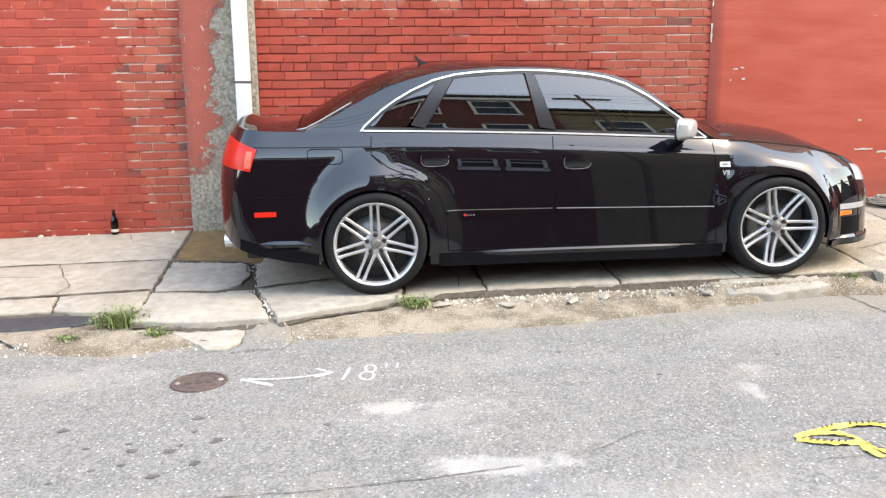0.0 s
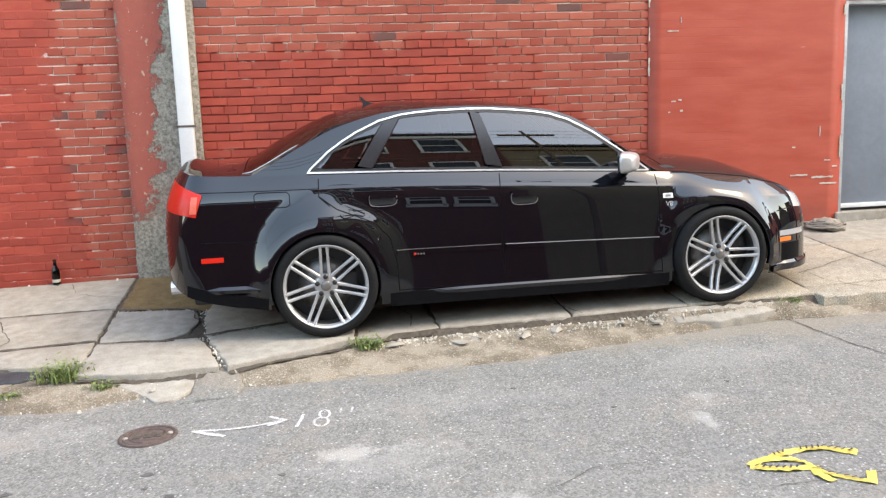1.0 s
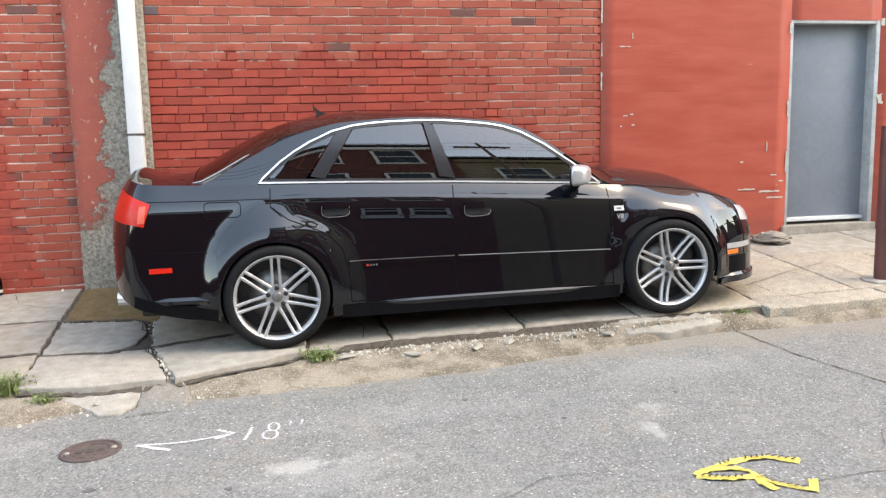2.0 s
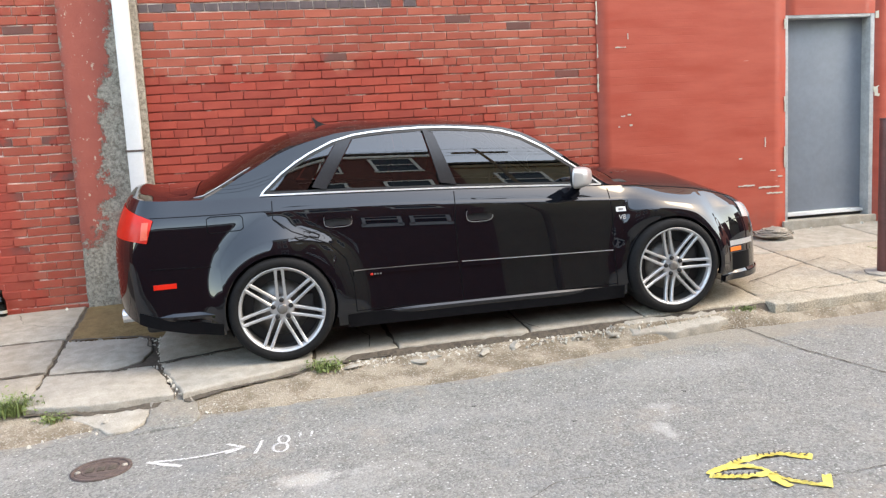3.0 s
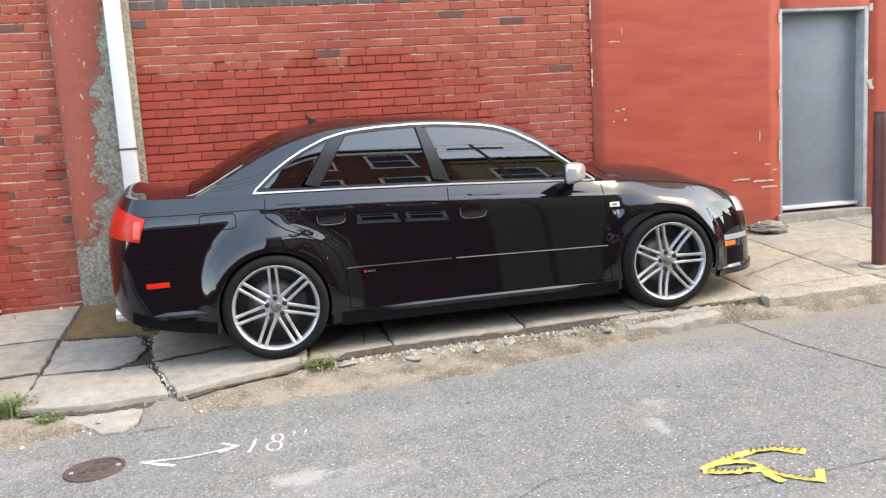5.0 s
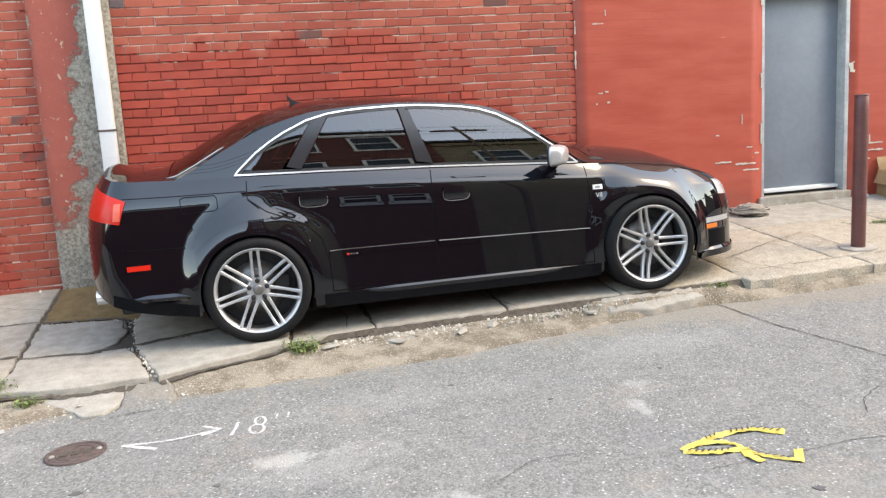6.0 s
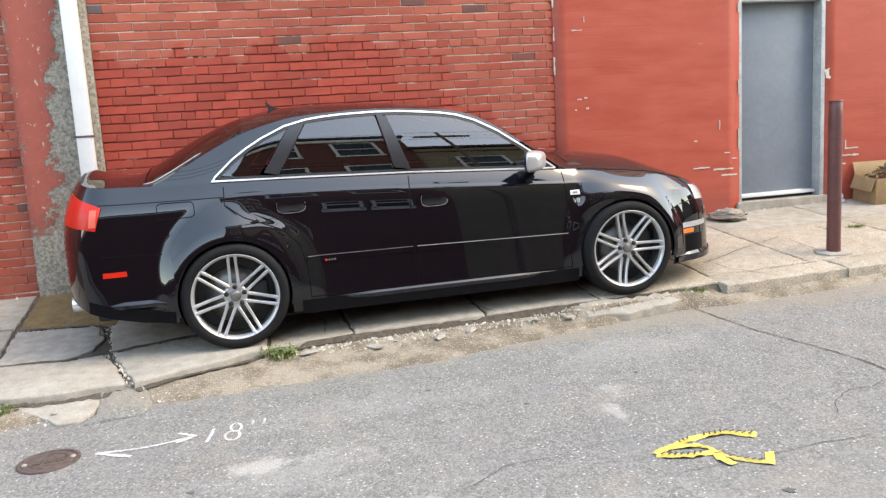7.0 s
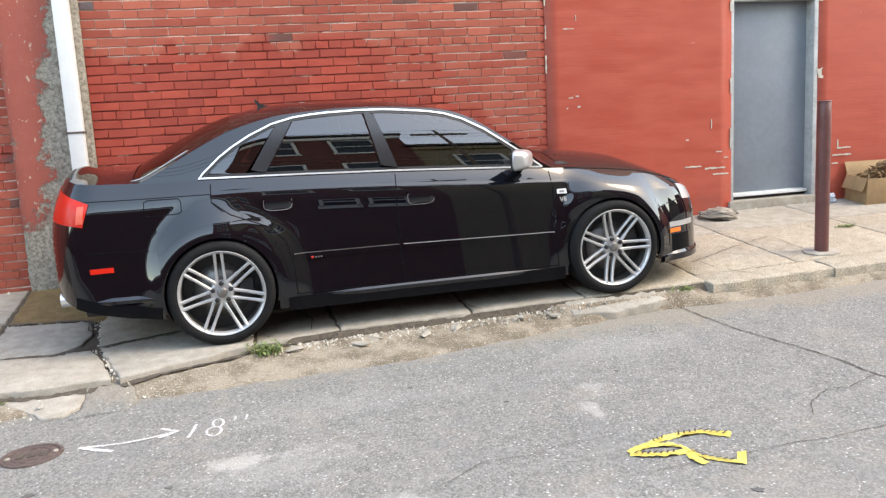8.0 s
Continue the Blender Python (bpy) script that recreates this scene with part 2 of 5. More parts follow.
def worn_paint():
    """Thin road paint, broken where the stones show through."""
    n = Nodes("worn_white_road_paint")
    n.done(n.mix(n.noise(50), (0.58, 0.57, 0.55), (0.70, 0.69, 0.67)), 0.85)
    clear = n.t.nodes.new("ShaderNodeBsdfTransparent")
    mixer = n.t.nodes.new("ShaderNodeMixShader")
    n.put(mixer.inputs[0], n.ramp(n.math("ADD", n.noise(130, 4, 0.7), n.math("MULTIPLY", n.noise(14, 3), 0.35)), 0.56, 0.96, 0.12, 0.88))
    n.t.links.new(clear.outputs[0], mixer.inputs[2])
    n.t.links.new(n.b.outputs[0], mixer.inputs[1])
    n.t.links.new(mixer.outputs[0], n.out.inputs[0])
    return n.mat


def car_paint():
    n = Nodes("black_car_paint")
    dust = n.ramp(n.noise(3.0, 5, 0.65), 0.45, 0.8, 0.0, 0.008)
    n.bump(n.noise(900, 2), 0.015, 0.001)
    return n.done(n.mix(dust, (0.0026, 0.0028, 0.0046), (0.10, 0.095, 0.09)), 0.3, 0.0, 0.0, 1.0)


M = {
    "brick": brick_material(), "mortar": mortar_material(), "render": render_material(), "pilaster": pilaster_material(),
    "asphalt": asphalt_material(), "soil": soil_material(), "car_paint": car_paint(),
    "slab": concrete("pavement_concrete", (0.235, 0.208, 0.168), (0.395, 0.362, 0.308), 140.0, (0.165, 0.138, 0.105), 0.35),
    "slab_tan": concrete("exposed_aggregate", (0.190, 0.158, 0.115), (0.520, 0.465, 0.375), 105.0, (0.190, 0.145, 0.095), 0.25, 0.7, 0.8),
    "rusty": concrete("rust_stained_concrete", (0.110, 0.070, 0.030), (0.235, 0.155, 0.072), 70.0, (0.110, 0.068, 0.030), 0.5),
    "kerb": concrete("kerb_concrete", (0.255, 0.230, 0.190), (0.410, 0.380, 0.328), 120.0, (0.190, 0.164, 0.130), 0.4),
    "tar": plain("black_tar", (0.036, 0.036, 0.040), 0.6, scale=20, vary=0.4, bump=0.5),
    # Earth of joints and cracks; also colours the shadow lines under slab edges.
    "under": plain("joint_dirt_and_gap_shade", (0.075, 0.060, 0.045), 0.95, scale=40, vary=0.5, bump=0.6),
    "white_metal": plain("white_painted_metal", (0.624, 0.624, 0.616), 0.45, scale=6, vary=0.05, bump=0.05),
    "grey_door": plain("blue_grey_door_paint", (0.172, 0.196, 0.228), 0.45, scale=2.5, vary=0.10, bump=0.06),
    "jamb": plain("grey_jamb_paint", (0.352, 0.360, 0.360), 0.5, scale=5, vary=0.22, bump=0.15),
    "bollard": plain("brown_red_steel_paint", (0.124, 0.044, 0.038), 0.5, scale=9, vary=0.25, bump=0.15),
    "chrome": plain("satin_chrome", (0.86, 0.86, 0.86), 0.28, 0.65, scale=20, vary=0.03, bump=0.0),
    "alloy": plain("silver_alloy", (0.50, 0.50, 0.50), 0.30, 0.55, scale=60, vary=0.05, bump=0.0),
    "silver": plain("silver_mirror_cap", (0.52, 0.52, 0.52), 0.32, 0.6, scale=50, vary=0.03, bump=0.0),
    "rubber": plain("tyre_rubber", (0.011, 0.011, 0.0115), 0.8, scale=60, vary=0.3, bump=0.15, spec=0.2),
    "black": plain("black_plastic", (0.012, 0.012, 0.013), 0.5, scale=60, vary=0.2, bump=0.05),
    "gloss": plain("satin_black_pillar", (0.018, 0.018, 0.02), 0.22, scale=60, vary=0.15, bump=0.0, spec=0.5),
    # Dull black for sills and gaps, and for dark bands that imitate shade.
    "skirt": plain("black_sill_gaps_and_shade", (0.006, 0.006, 0.007), 0.3, scale=40, vary=0.2, bump=0.0, spec=0.06),
    "dark": plain("dark_interior", (0.018, 0.017, 0.016), 0.8, scale=30, vary=0.3, bump=0.2),
    "disc": plain("brake_steel", (0.25, 0.24, 0.23), 0.45, 0.9, scale=30, vary=0.2, bump=0.05),
    # Wheel metal with the barrel's shade put into its colour.
    "shaded_alloy": plain("shaded_barrel_metal", (0.055, 0.053, 0.05), 0.6, 0.3, scale=40, vary=0.3, bump=0.05),
    "brick_dark": plain("dark_glazed_brick", (0.088, 0.058, 0.058), 0.6, scale=14, vary=0.35, bump=0.3),
    "red_lens": plain("red_lamp_lens", (0.60, 0.020, 0.010), 0.25, scale=30, vary=0.08, bump=0.0, spec=0.3),
    "pink_lens": plain("pale_red_lens", (0.72, 0.13, 0.08), 0.22, scale=30, vary=0.08, bump=0.0, spec=0.4),
    "clear_lens": plain("clear_lamp_lens", (0.62, 0.63, 0.64), 0.10, 0.2, scale=30, vary=0.06, bump=0.0, coat=1.0),
    "orange": plain("orange_lamp_lens", (0.75, 0.16, 0.01), 0.2, scale=30, vary=0.05, bump=0.0, coat=0.6),
    "glass": glass_material("tinted_glass", (0.10, 0.10, 0.11), 0.0, 2.0),
    "yellow": plain("yellow_tape", (0.62, 0.50, 0.11), 0.45, scale=22, vary=0.22, bump=0.1),
    "tape_ink": plain("black_tape_print", (0.02, 0.02, 0.018), 0.5, scale=30, vary=0.2, bump=0.0),
    "chalk": worn_paint(),
    "iron": plain("rusty_cast_iron", (0.098, 0.070, 0.060), 0.75, 0.2, scale=35, vary=0.45, bump=0.5),
    "oil": plain("oil_stain", (0.085, 0.082, 0.078), 0.7, scale=40, vary=0.35, bump=0.4),
    "cardboard": plain("cardboard", (0.320, 0.200, 0.100), 0.8, scale=12, vary=0.15, bump=0.15),
    "rag": plain("grey_rag", (0.256, 0.224, 0.184), 0.9, scale=25, vary=0.3, bump=0.6),
    "straw": plain("dry_leaves", (0.184, 0.112, 0.056), 0.85, scale=25, vary=0.5, bump=0.6),
    "stone": plain("pale_gravel", (0.50, 0.465, 0.40), 0.85, scale=50, vary=0.35, bump=0.4),
    "leaf": plain("green_weed", (0.15, 0.20, 0.06), 0.6, scale=40, vary=0.4, bump=0.1),
    "bottle": glass_material("dark_green_glass", (0.03, 0.09, 0.035), 0.02, 1.5),
    "label": plain("pale_paper_label", (0.440, 0.424, 0.360), 0.7, scale=30, vary=0.1, bump=0.1),
    "far_brick": plain("dark_red_brick", (0.12, 0.040, 0.032), 0.8, scale=6, vary=0.3, bump=0.2),
    "far_tan": plain("tan_render", (0.22, 0.175, 0.115), 0.8, scale=3, vary=0.15, bump=0.2),
    "far_white": plain("white_window_frame", (0.72, 0.72, 0.70), 0.5, scale=5, vary=0.05, bump=0.0),
    "far_glass": plain("dark_window_glass", (0.02, 0.025, 0.03), 0.08, scale=5, vary=0.2, bump=0.0),
    "tarpaper": plain("roof_felt", (0.06, 0.06, 0.06), 0.8, scale=5, vary=0.3, bump=0.2),
    "wood": plain("weathered_wood", (0.14, 0.10, 0.07), 0.85, scale=10, vary=0.3, bump=0.4),
    "badge_red": plain("red_badge", (0.5, 0.03, 0.02), 0.3, bump=0.0),
    "carpet": plain("blue_plastic_bag", (0.30, 0.36, 0.44), 0.4, scale=20, vary=0.5, bump=0.4),
}


# ---- building helpers ----
def part(name, bm, material, parent=None, label="", sharp=40, flat=False):
    """Link a bmesh as one mesh object, under a thing or a part."""
    for f in bm.faces:
        f.smooth = not flat
    if not flat:
        for e in bm.edges:
            if len(e.link_faces) == 2 and e.calc_face_angle(0) > radians(sharp):
                e.smooth = False
    me = bpy.data.meshes.new(name)
    bm.to_mesh(me)
    bm.free()
    me.materials.append(M[material])
    ob = new(name, me)
    if parent is not None:
        ob.parent = parent
    if label:
        tagged(ob, label)
    return ob


def thing(name, label, category, group="", m=None):
    ob = tagged(new(name), label, category, group)
    if m is not None:
        ob.matrix_world = m
    return ob


def box_bm(lo, hi, bevel=0.0, bm=None):
    bm = bm or bmesh.new()
    made = bmesh.ops.create_cube(bm, size=1, matrix=Matrix.LocRotScale(Vector([(a + b) / 2 for a, b in zip(lo, hi)]), None, Vector([b - a for a, b in zip(lo, hi)])))
    if bevel:
        edges = list({e for v in made["verts"] for e in v.link_edges})
        bmesh.ops.bevel(bm, geom=edges, offset=bevel, segments=2, affect="EDGES", profile=0.6)
    return bm


def grid_bm(rows, closed=False, flip=False, bm=None):
    """A sheet of quads from rows of points."""
    bm = bm or bmesh.new()
    vs = [[bm.verts.new(p) for p in row] for row in rows]
    for a, b in zip(vs, vs[1:]):
        n = len(a)
        for i in range(n if closed else n - 1):
            j = (i + 1) % n
            q = [a[i], a[j], b[j], b[i]]
            q = q[::-1] if flip else q
            q = [v for k, v in enumerate(q) if (v.co - q[k - 1].co).length > 1e-6]
            if len(q) > 2:
                bm.faces.new(q)
    return bm


def lathe(profile, n=48, axis="y", bm=None):
    """Revolve (radius, along) points round an axis through the origin."""
    rows = []
    for r, h in profile:
        row = []
        for i in range(n):
            a = 2 * math.pi * i / n
            c, s = r * math.cos(a), r * math.sin(a)
            row.append((c, h, s) if axis == "y" else (c, s, h))
        rows.append(row)
    return grid_bm(rows, True, bm=bm)


def prism(poly, lo, hi, place, bevel=0.0):
    """A polygon of 2D points given depth: place(u, v, d) gives the point."""
    bm = bmesh.new()
    a, b = ([bm.verts.new(place(u, v, d)) for u, v in poly] for d in (lo, hi))
    bm.faces.new(b)
    bm.faces.new(a[::-1])
    n = len(poly)
    rim = [bm.faces.new((a[i], a[(i + 1) % n], b[(i + 1) % n], b[i])) for i in range(n)]
    bmesh.ops.recalc_face_normals(bm, faces=bm.faces[:])
    if bevel:
        top = [e for e in bm.edges if all(v in b for v in e.verts)]
        bmesh.ops.bevel(bm, geom=top, offset=bevel, segments=2, affect="EDGES", profile=0.5)
    return bm


def tube(points, radius, n=8, bm=None):
    """A round bar along points."""
    pts, rows = [Vector(p) for p in points], []
    for i, p in enumerate(pts):
        d = (pts[min(i + 1, len(pts) - 1)] - pts[max(i - 1, 0)]).normalized()
        up = Vector((0, 0, 1)) if abs(d.z) < 0.9 else Vector((1, 0, 0))
        u = d.cross(up).normalized()
        w = u.cross(d)
        r = radius[i] if isinstance(radius, (list, tuple)) else radius
        rows.append([p + r * (math.cos(2 * math.pi * k / n) * u + math.sin(2 * math.pi * k / n) * w) for k in range(n)])
    bm = grid_bm(rows, True, bm=bm)
    return bm


def lerp_table(table, x):
    """Smooth interpolation through (x, value) rows."""
    if x <= table[0][0]:
        return table[0][1]
    for k in range(len(table) - 1):
        (a, u), (b, v) = table[k], table[k + 1]
        if x <= b:
            p = table[k - 1] if k else (2 * a - b, 2 * u - v)
            q = table[k + 2] if k + 2 < len(table) else (2 * b - a, 2 * v - u)
            m0, m1 = (v - p[1]) / (b - p[0]) * (b - a), (q[1] - u) / (q[0] - a) * (b - a)
            t = (x - a) / (b - a)
            return (2 * t**3 - 3 * t * t + 1) * u + (t**3 - 2 * t * t + t) * m0 + (3 * t * t - 2 * t**3) * v + (t**3 - t * t) * m1
    return table[-1][1]


def smooth01(a, b, x):
    t = min(1, max(0, (x - a) / (b - a)))
    return t * t * (3 - 2 * t)


rng = random.Random(7)


# ---- ground, road and pavement ----
SLOPE = 0.0185


def lift(x):
    return SLOPE * max(-16.0, min(16.0, x))


def road_z(x, y):
    return lift(x) - 0.13


def walk_z(x, y):
    return lift(x) + 0.082 * (y + 1.93)


xs = [-200, -60, -25, -16, -12, -8, -5, -3, -1.5, 0, 1.5, 3, 4.5, 6, 9, 12, 16, 25, 60, 200]
ys = [-200, -60, -25, -14, -10, -8, -6, -5, -4, -3, -2, 0, 10, 40, 200]
ground = part("ground", grid_bm([[(x, y, road_z(x, y)) for x in xs] for y in ys], flip=True), "asphalt")
tagged(ground, "worn grey asphalt street with pale patches and cracks", "road", kind="structure")

pavement = part("pavement", grid_bm([[(x, y, walk_z(x, y) - 0.017 + 0.005 * noise.noise((x * 5, y * 5, 0)) - (0.10 if y < -2.0 else 0)) for x in [-9 + 0.15 * i for i in range(130)]] for y in (0.05, -0.4, -0.8, -1.2, -1.6, -1.95, -2.02)], flip=False), "under")
tagged(pavement, "cracked old concrete pavement with dirty joints", "pavement", kind="structure")


def rough_poly(poly, step=0.05, amp=0.008):
    """Break straight edges into short, slightly wandering ones."""
    out = []
    for (ax, ay), (bx, by) in zip(poly, poly[1:] + poly[:1]):
        n = max(1, int(math.hypot(bx - ax, by - ay) / step))
        for i in range(n):
            t = i / n
            j = amp if i else amp * 0.5
            out.append((ax + (bx - ax) * t + rng.uniform(-j, j), ay + (by - ay) * t + rng.uniform(-j, j)))
    return out


def slab(name, poly, material, tilt=(0.0, 0.0), rise=0.0, depth=0.14, amp=0.008, label="", parent=pavement, base=walk_z):
    cx, cy = sum(p[0] for p in poly) / len(poly), sum(p[1] for p in poly) / len(poly)

    def place(u, v, d):
        return u, v, base(u, v) + rise + tilt[0] * (u - cx) + tilt[1] * (v - cy) + d

    bm = prism(rough_poly(poly, amp=amp), -depth, 0.0, place, 0.010)
    return part(name, bm, material, parent, label, sharp=60)


slab("slab", [(-4.6, -0.03), (-1.518, -0.03), (-1.507, -0.885), (-4.6, -0.845)], "slab")
slab("slab", [(-4.6, -0.885), (-1.506, -0.928), (-1.487, -1.585), (-2.06, -1.61), (-4.6, -1.645)], "slab", (0.003, 0.006))
slab("slab", [(-2.05, -1.652), (-1.486, -1.628), (-1.478, -1.98), (-1.78, -1.99), (-2.0, -1.93)], "slab", (0, 0.015))
slab("slab", [(-4.6, -1.685), (-2.065, -1.655), (-2.02, -1.93), (-4.6, -1.98)], "slab", (0, 0.01))
slab("slab", [(-1.495, -0.03), (-0.80, -0.03), (-0.70, -1.16), (-1.0, -1.02), (-1.482, -0.92)], "rusty", rise=-0.006, label="rust-brown stained pavement slab")
slab("slab", [(-1.479, -0.968), (-0.99, -1.07), (-0.90, -1.16), (-0.865, -1.40), (-0.915, -1.60), (-1.05, -1.695), (-1.46, -1.640)], "slab", (0.008, -0.004), amp=0.010)
slab("slab", [(-1.459, -1.688), (-1.05, -1.748), (-0.835, -1.72), (-0.755, -1.90), (-0.655, -2.262), (-1.06, -2.27), (-1.47, -2.20)], "kerb", (-0.005, 0.010), rise=0.003, depth=0.2, amp=0.011)
slab("slab", [(-0.68, -0.03), (0.685, -0.03), (0.66, -1.30), (0.2, -1.42), (-0.795, -1.655), (-0.84, -1.18)], "slab", (0.004, 0), amp=0.010)
slab("slab", [(-0.775, -1.71), (0.2, -1.475), (0.14, -2.03), (-0.28, -2.17), (-0.605, -2.265)], "kerb", (0.003, 0.005), rise=0.003, depth=0.2, amp=0.011)
slab("slab", [(0.215, -1.447), (0.66, -1.314), (0.70, -1.92), (0.165, -1.99)], "slab", (0, 0.008), rise=-0.008)
for a, b in ((0.695, 1.58), (1.588, 2.40), (2.408, 3.345)):
    slab("slab", [(a, -0.03), (b - 0.004, -0.03), (b + 0.006, -1.0), (b - 0.002, -1.95), (a + 0.012, -1.94), (a + 0.012, -1.0)], "slab" if a < 2.4 else "slab_tan", rise=-0.003)
for a, b in ((3.355, 4.22), (4.228, 5.40), (5.408, 6.9), (6.908, 9.5)):
    slab("slab", [(a, -0.03), (b - 0.004, -0.03), (b - 0.004, -0.74), (a, -0.70)], "slab", rise=-0.001)
    slab("slab", [(a, -0.71), (b - 0.004, -0.752), (b - 0.004, -1.79), (a, -1.79)], "slab_tan", rise=-0.002)
# Kerb stones.
slab("kerb_stone", [(2.26, -1.93), (2.60, -1.962), (2.92, -1.962), (2.95, -2.10), (2.6, -2.15), (2.24, -2.13)], "kerb", (0.01, 0.20), rise=-0.034, depth=0.2, amp=0.022)
slab("kerb_stone", [(2.97, -1.965), (3.28, -1.962), (3.28, -2.05), (2.98, -2.08)], "soil", (0, 0.05), rise=-0.045, depth=0.2, amp=0.016, label="broken gap filled with dirt")
for a, b in ((3.34, 4.35), (4.358, 5.9), (5.908, 7.6), (7.608, 9.5)):
    slab("kerb_stone", [(a, -1.80), (b, -1.80), (b, -2.05), (a, -2.055)], "slab_tan", rise=-0.004, depth=0.2, amp=0.014)
slab("kerb_patch", [(-4.6, -1.96), (-2.1, -1.92), (-1.76, -1.97), (-1.66, -2.07), (-1.80, -2.12), (-2.3, -2.14), (-4.6, -2.2)], "tar", (0, 0.05), rise=-0.03, depth=0.15, amp=0.02, label="black tar patch along the broken kerb")
slab("kerb_patch", [(-4.6, -2.14), (-2.2, -2.11), (-1.95, -2.13), (-1.9, -2.22), (-2.3, -2.27), (-4.6, -2.3)], "slab", (0, 0.06), rise=-0.075, depth=0.1, amp=0.02)


# Sandy gutter between kerb and asphalt.
def gutter_height(x, y, edge=-2.42):
    near = smooth01(0.0, 0.3, x)
    far = smooth01(2.05, 2.3, x)
    high = lift(x) - 0.062 + 0.036 * near - 0.010 * far - 0.040 * smooth01(3.15, 3.35, x)
    top = -2.24 + 0.38 * near - 0.19 * far
    t = min(1, max(0, (top - y) / max(0.05, top - edge)))
    return high + (road_z(x, y) + 0.004 - high) * t**0.8


def gutter_rows():
    rows = []
    for i in range(375):
        x = -4.6 + 0.03 * i
        edge = lerp_table([(-4.6, -2.30), (-2.2, -2.24), (-1.98, -2.40), (-1.7, -2.52), (-1.4, -2.56), (-1.14, -2.45), (-0.95, -2.40), (-0.55, -2.42), (-0.17, -2.457), (0.12, -2.46), (0.65, -2.44), (1.0, -2.455), (1.53, -2.36), (2.14, -2.25), (2.78, -2.12), (3.36, -2.17), (6, -2.15)], x) + 0.045 * noise.noise((x * 4, 1, 0)) + 0.022 * noise.noise((x * 15, 1, 4))
        inner = -1.86
        row = []
        for k in range(10):
            t = k / 9
            y = inner + (edge - inner) * t
            z = gutter_height(x, y, edge) + 0.008 * noise.noise((x * 4, y * 6, 3)) * (1 - t)
            row.append((x, y, z - (0.02 if k == 9 else 0)))
        rows.append(row)
    return rows


tagged(part("gutter", grid_bm(gutter_rows()), "soil"), "strip of sandy dirt along the kerb", "gutter", kind="structure")


slab("kerb_patch", [(-1.25, -2.28), (-0.93, -2.29), (-0.79, -2.27), (-0.79, -2.36), (-0.81, -2.44), (-0.86, -2.53), (-0.98, -2.53), (-1.07, -2.40)], "kerb", rise=0.010, depth=0.05, amp=0.012, label="flat broken piece of pale concrete", base=gutter_height)
slab("kerb_patch", [(-0.79, -2.20), (-0.58, -2.19), (-0.53, -2.30), (-0.50, -2.42), (-0.55, -2.56), (-0.84, -2.60), (-0.80, -2.45)], "asphalt", rise=0.008, depth=0.05, amp=0.010, label="grey asphalt ramp against the slabs", base=gutter_height)


def stone_bm(bm, c, r):
    m = Matrix.Translation(c) @ Euler((rng.uniform(0, 3), rng.uniform(0, 3), rng.uniform(0, 3))).to_matrix().to_4x4() @ Matrix.Diagonal((r, r * rng.uniform(0.6, 1), r * rng.uniform(0.3, 0.55), 1))
    made = bmesh.ops.create_icosphere(bm, subdivisions=1, radius=1, matrix=m)
    for v in made["verts"]:
        v.co += Vector((rng.uniform(-1, 1), rng.uniform(-1, 1), rng.uniform(-1, 1))) * r * 0.22


gravel = bmesh.new()
for _ in range(1100):
    x = rng.choice((rng.uniform(0.2, 2.3), rng.uniform(0.2, 3.2), rng.uniform(-2.2, -0.3), rng.uniform(0.25, 1.2)))
    y = -1.965 - abs(rng.gauss(0, 0.07)) if x > 0.2 else -2.3 - abs(rng.gauss(0, 0.10))
    stone_bm(gravel, (x, y, gutter_height(x, y) - 0.001), rng.choice((0.004, 0.005, 0.006, 0.008, 0.010, 0.013)) * rng.uniform(0.7, 1.3))
for _ in range(520):
    t = rng.random()
    k = rng.randrange(4)
    x, y = ((-0.86 + 0.22 * t + rng.gauss(0, 0.02), -1.15 - 1.1 * t), (-1.45 + 0.65 * t, -1.68 - 0.05 * t + rng.gauss(0, 0.012)), (-1.48 + 0.75 * t, -0.95 - 0.2 * t + rng.gauss(0, 0.015)), (-0.73 + 0.9 * t, -1.69 + 0.24 * t + rng.gauss(0, 0.012)))[k]
    stone_bm(gravel, (x, y, walk_z(x, y) - 0.014), rng.choice((0.004, 0.006, 0.009, 0.013)) * rng.uniform(0.7, 1.3))
tagged(part("gravel", gravel, "stone", flat=True), "pale loose gravel and broken concrete along the kerb", "gravel", kind="stuff")
for x, y, r in ((0.40, -2.05, 0.075), (0.80, -2.10, 0.095), (0.92, -2.07, 0.06), (1.24, -2.08, 0.085), (1.46, -2.05, 0.09), (1.9, -2.05, 0.05), (2.12, -2.08, 0.06), (-1.33, -2.34, 0.05), (-1.0, -2.36, 0.045)):
    bm = bmesh.new()
    stone_bm(bm, (x, y, gutter_height(x, y) + 0.006), r)
    for v in bm.verts:
        v.co.z = gutter_height(x, y) + 0.006 + (v.co.z - gutter_height(x, y) - 0.006) * 0.20
    tagged(part("concrete_rubble", bm, "kerb", flat=True), "broken piece of pale kerb concrete", "rubble", "broken kerb pieces")


# ---- brick wall with door opening ----
DOOR_L, DOOR_R, DOOR_T, DOOR_B = 4.835, 5.80, 2.265, 0.27
COURSE, BED = 0.0708, 2.4165 - 0.0708 * 34
wall_north = tagged(new("wall_north"), "old red-painted brick wall with worn patches", "wall", kind="structure")
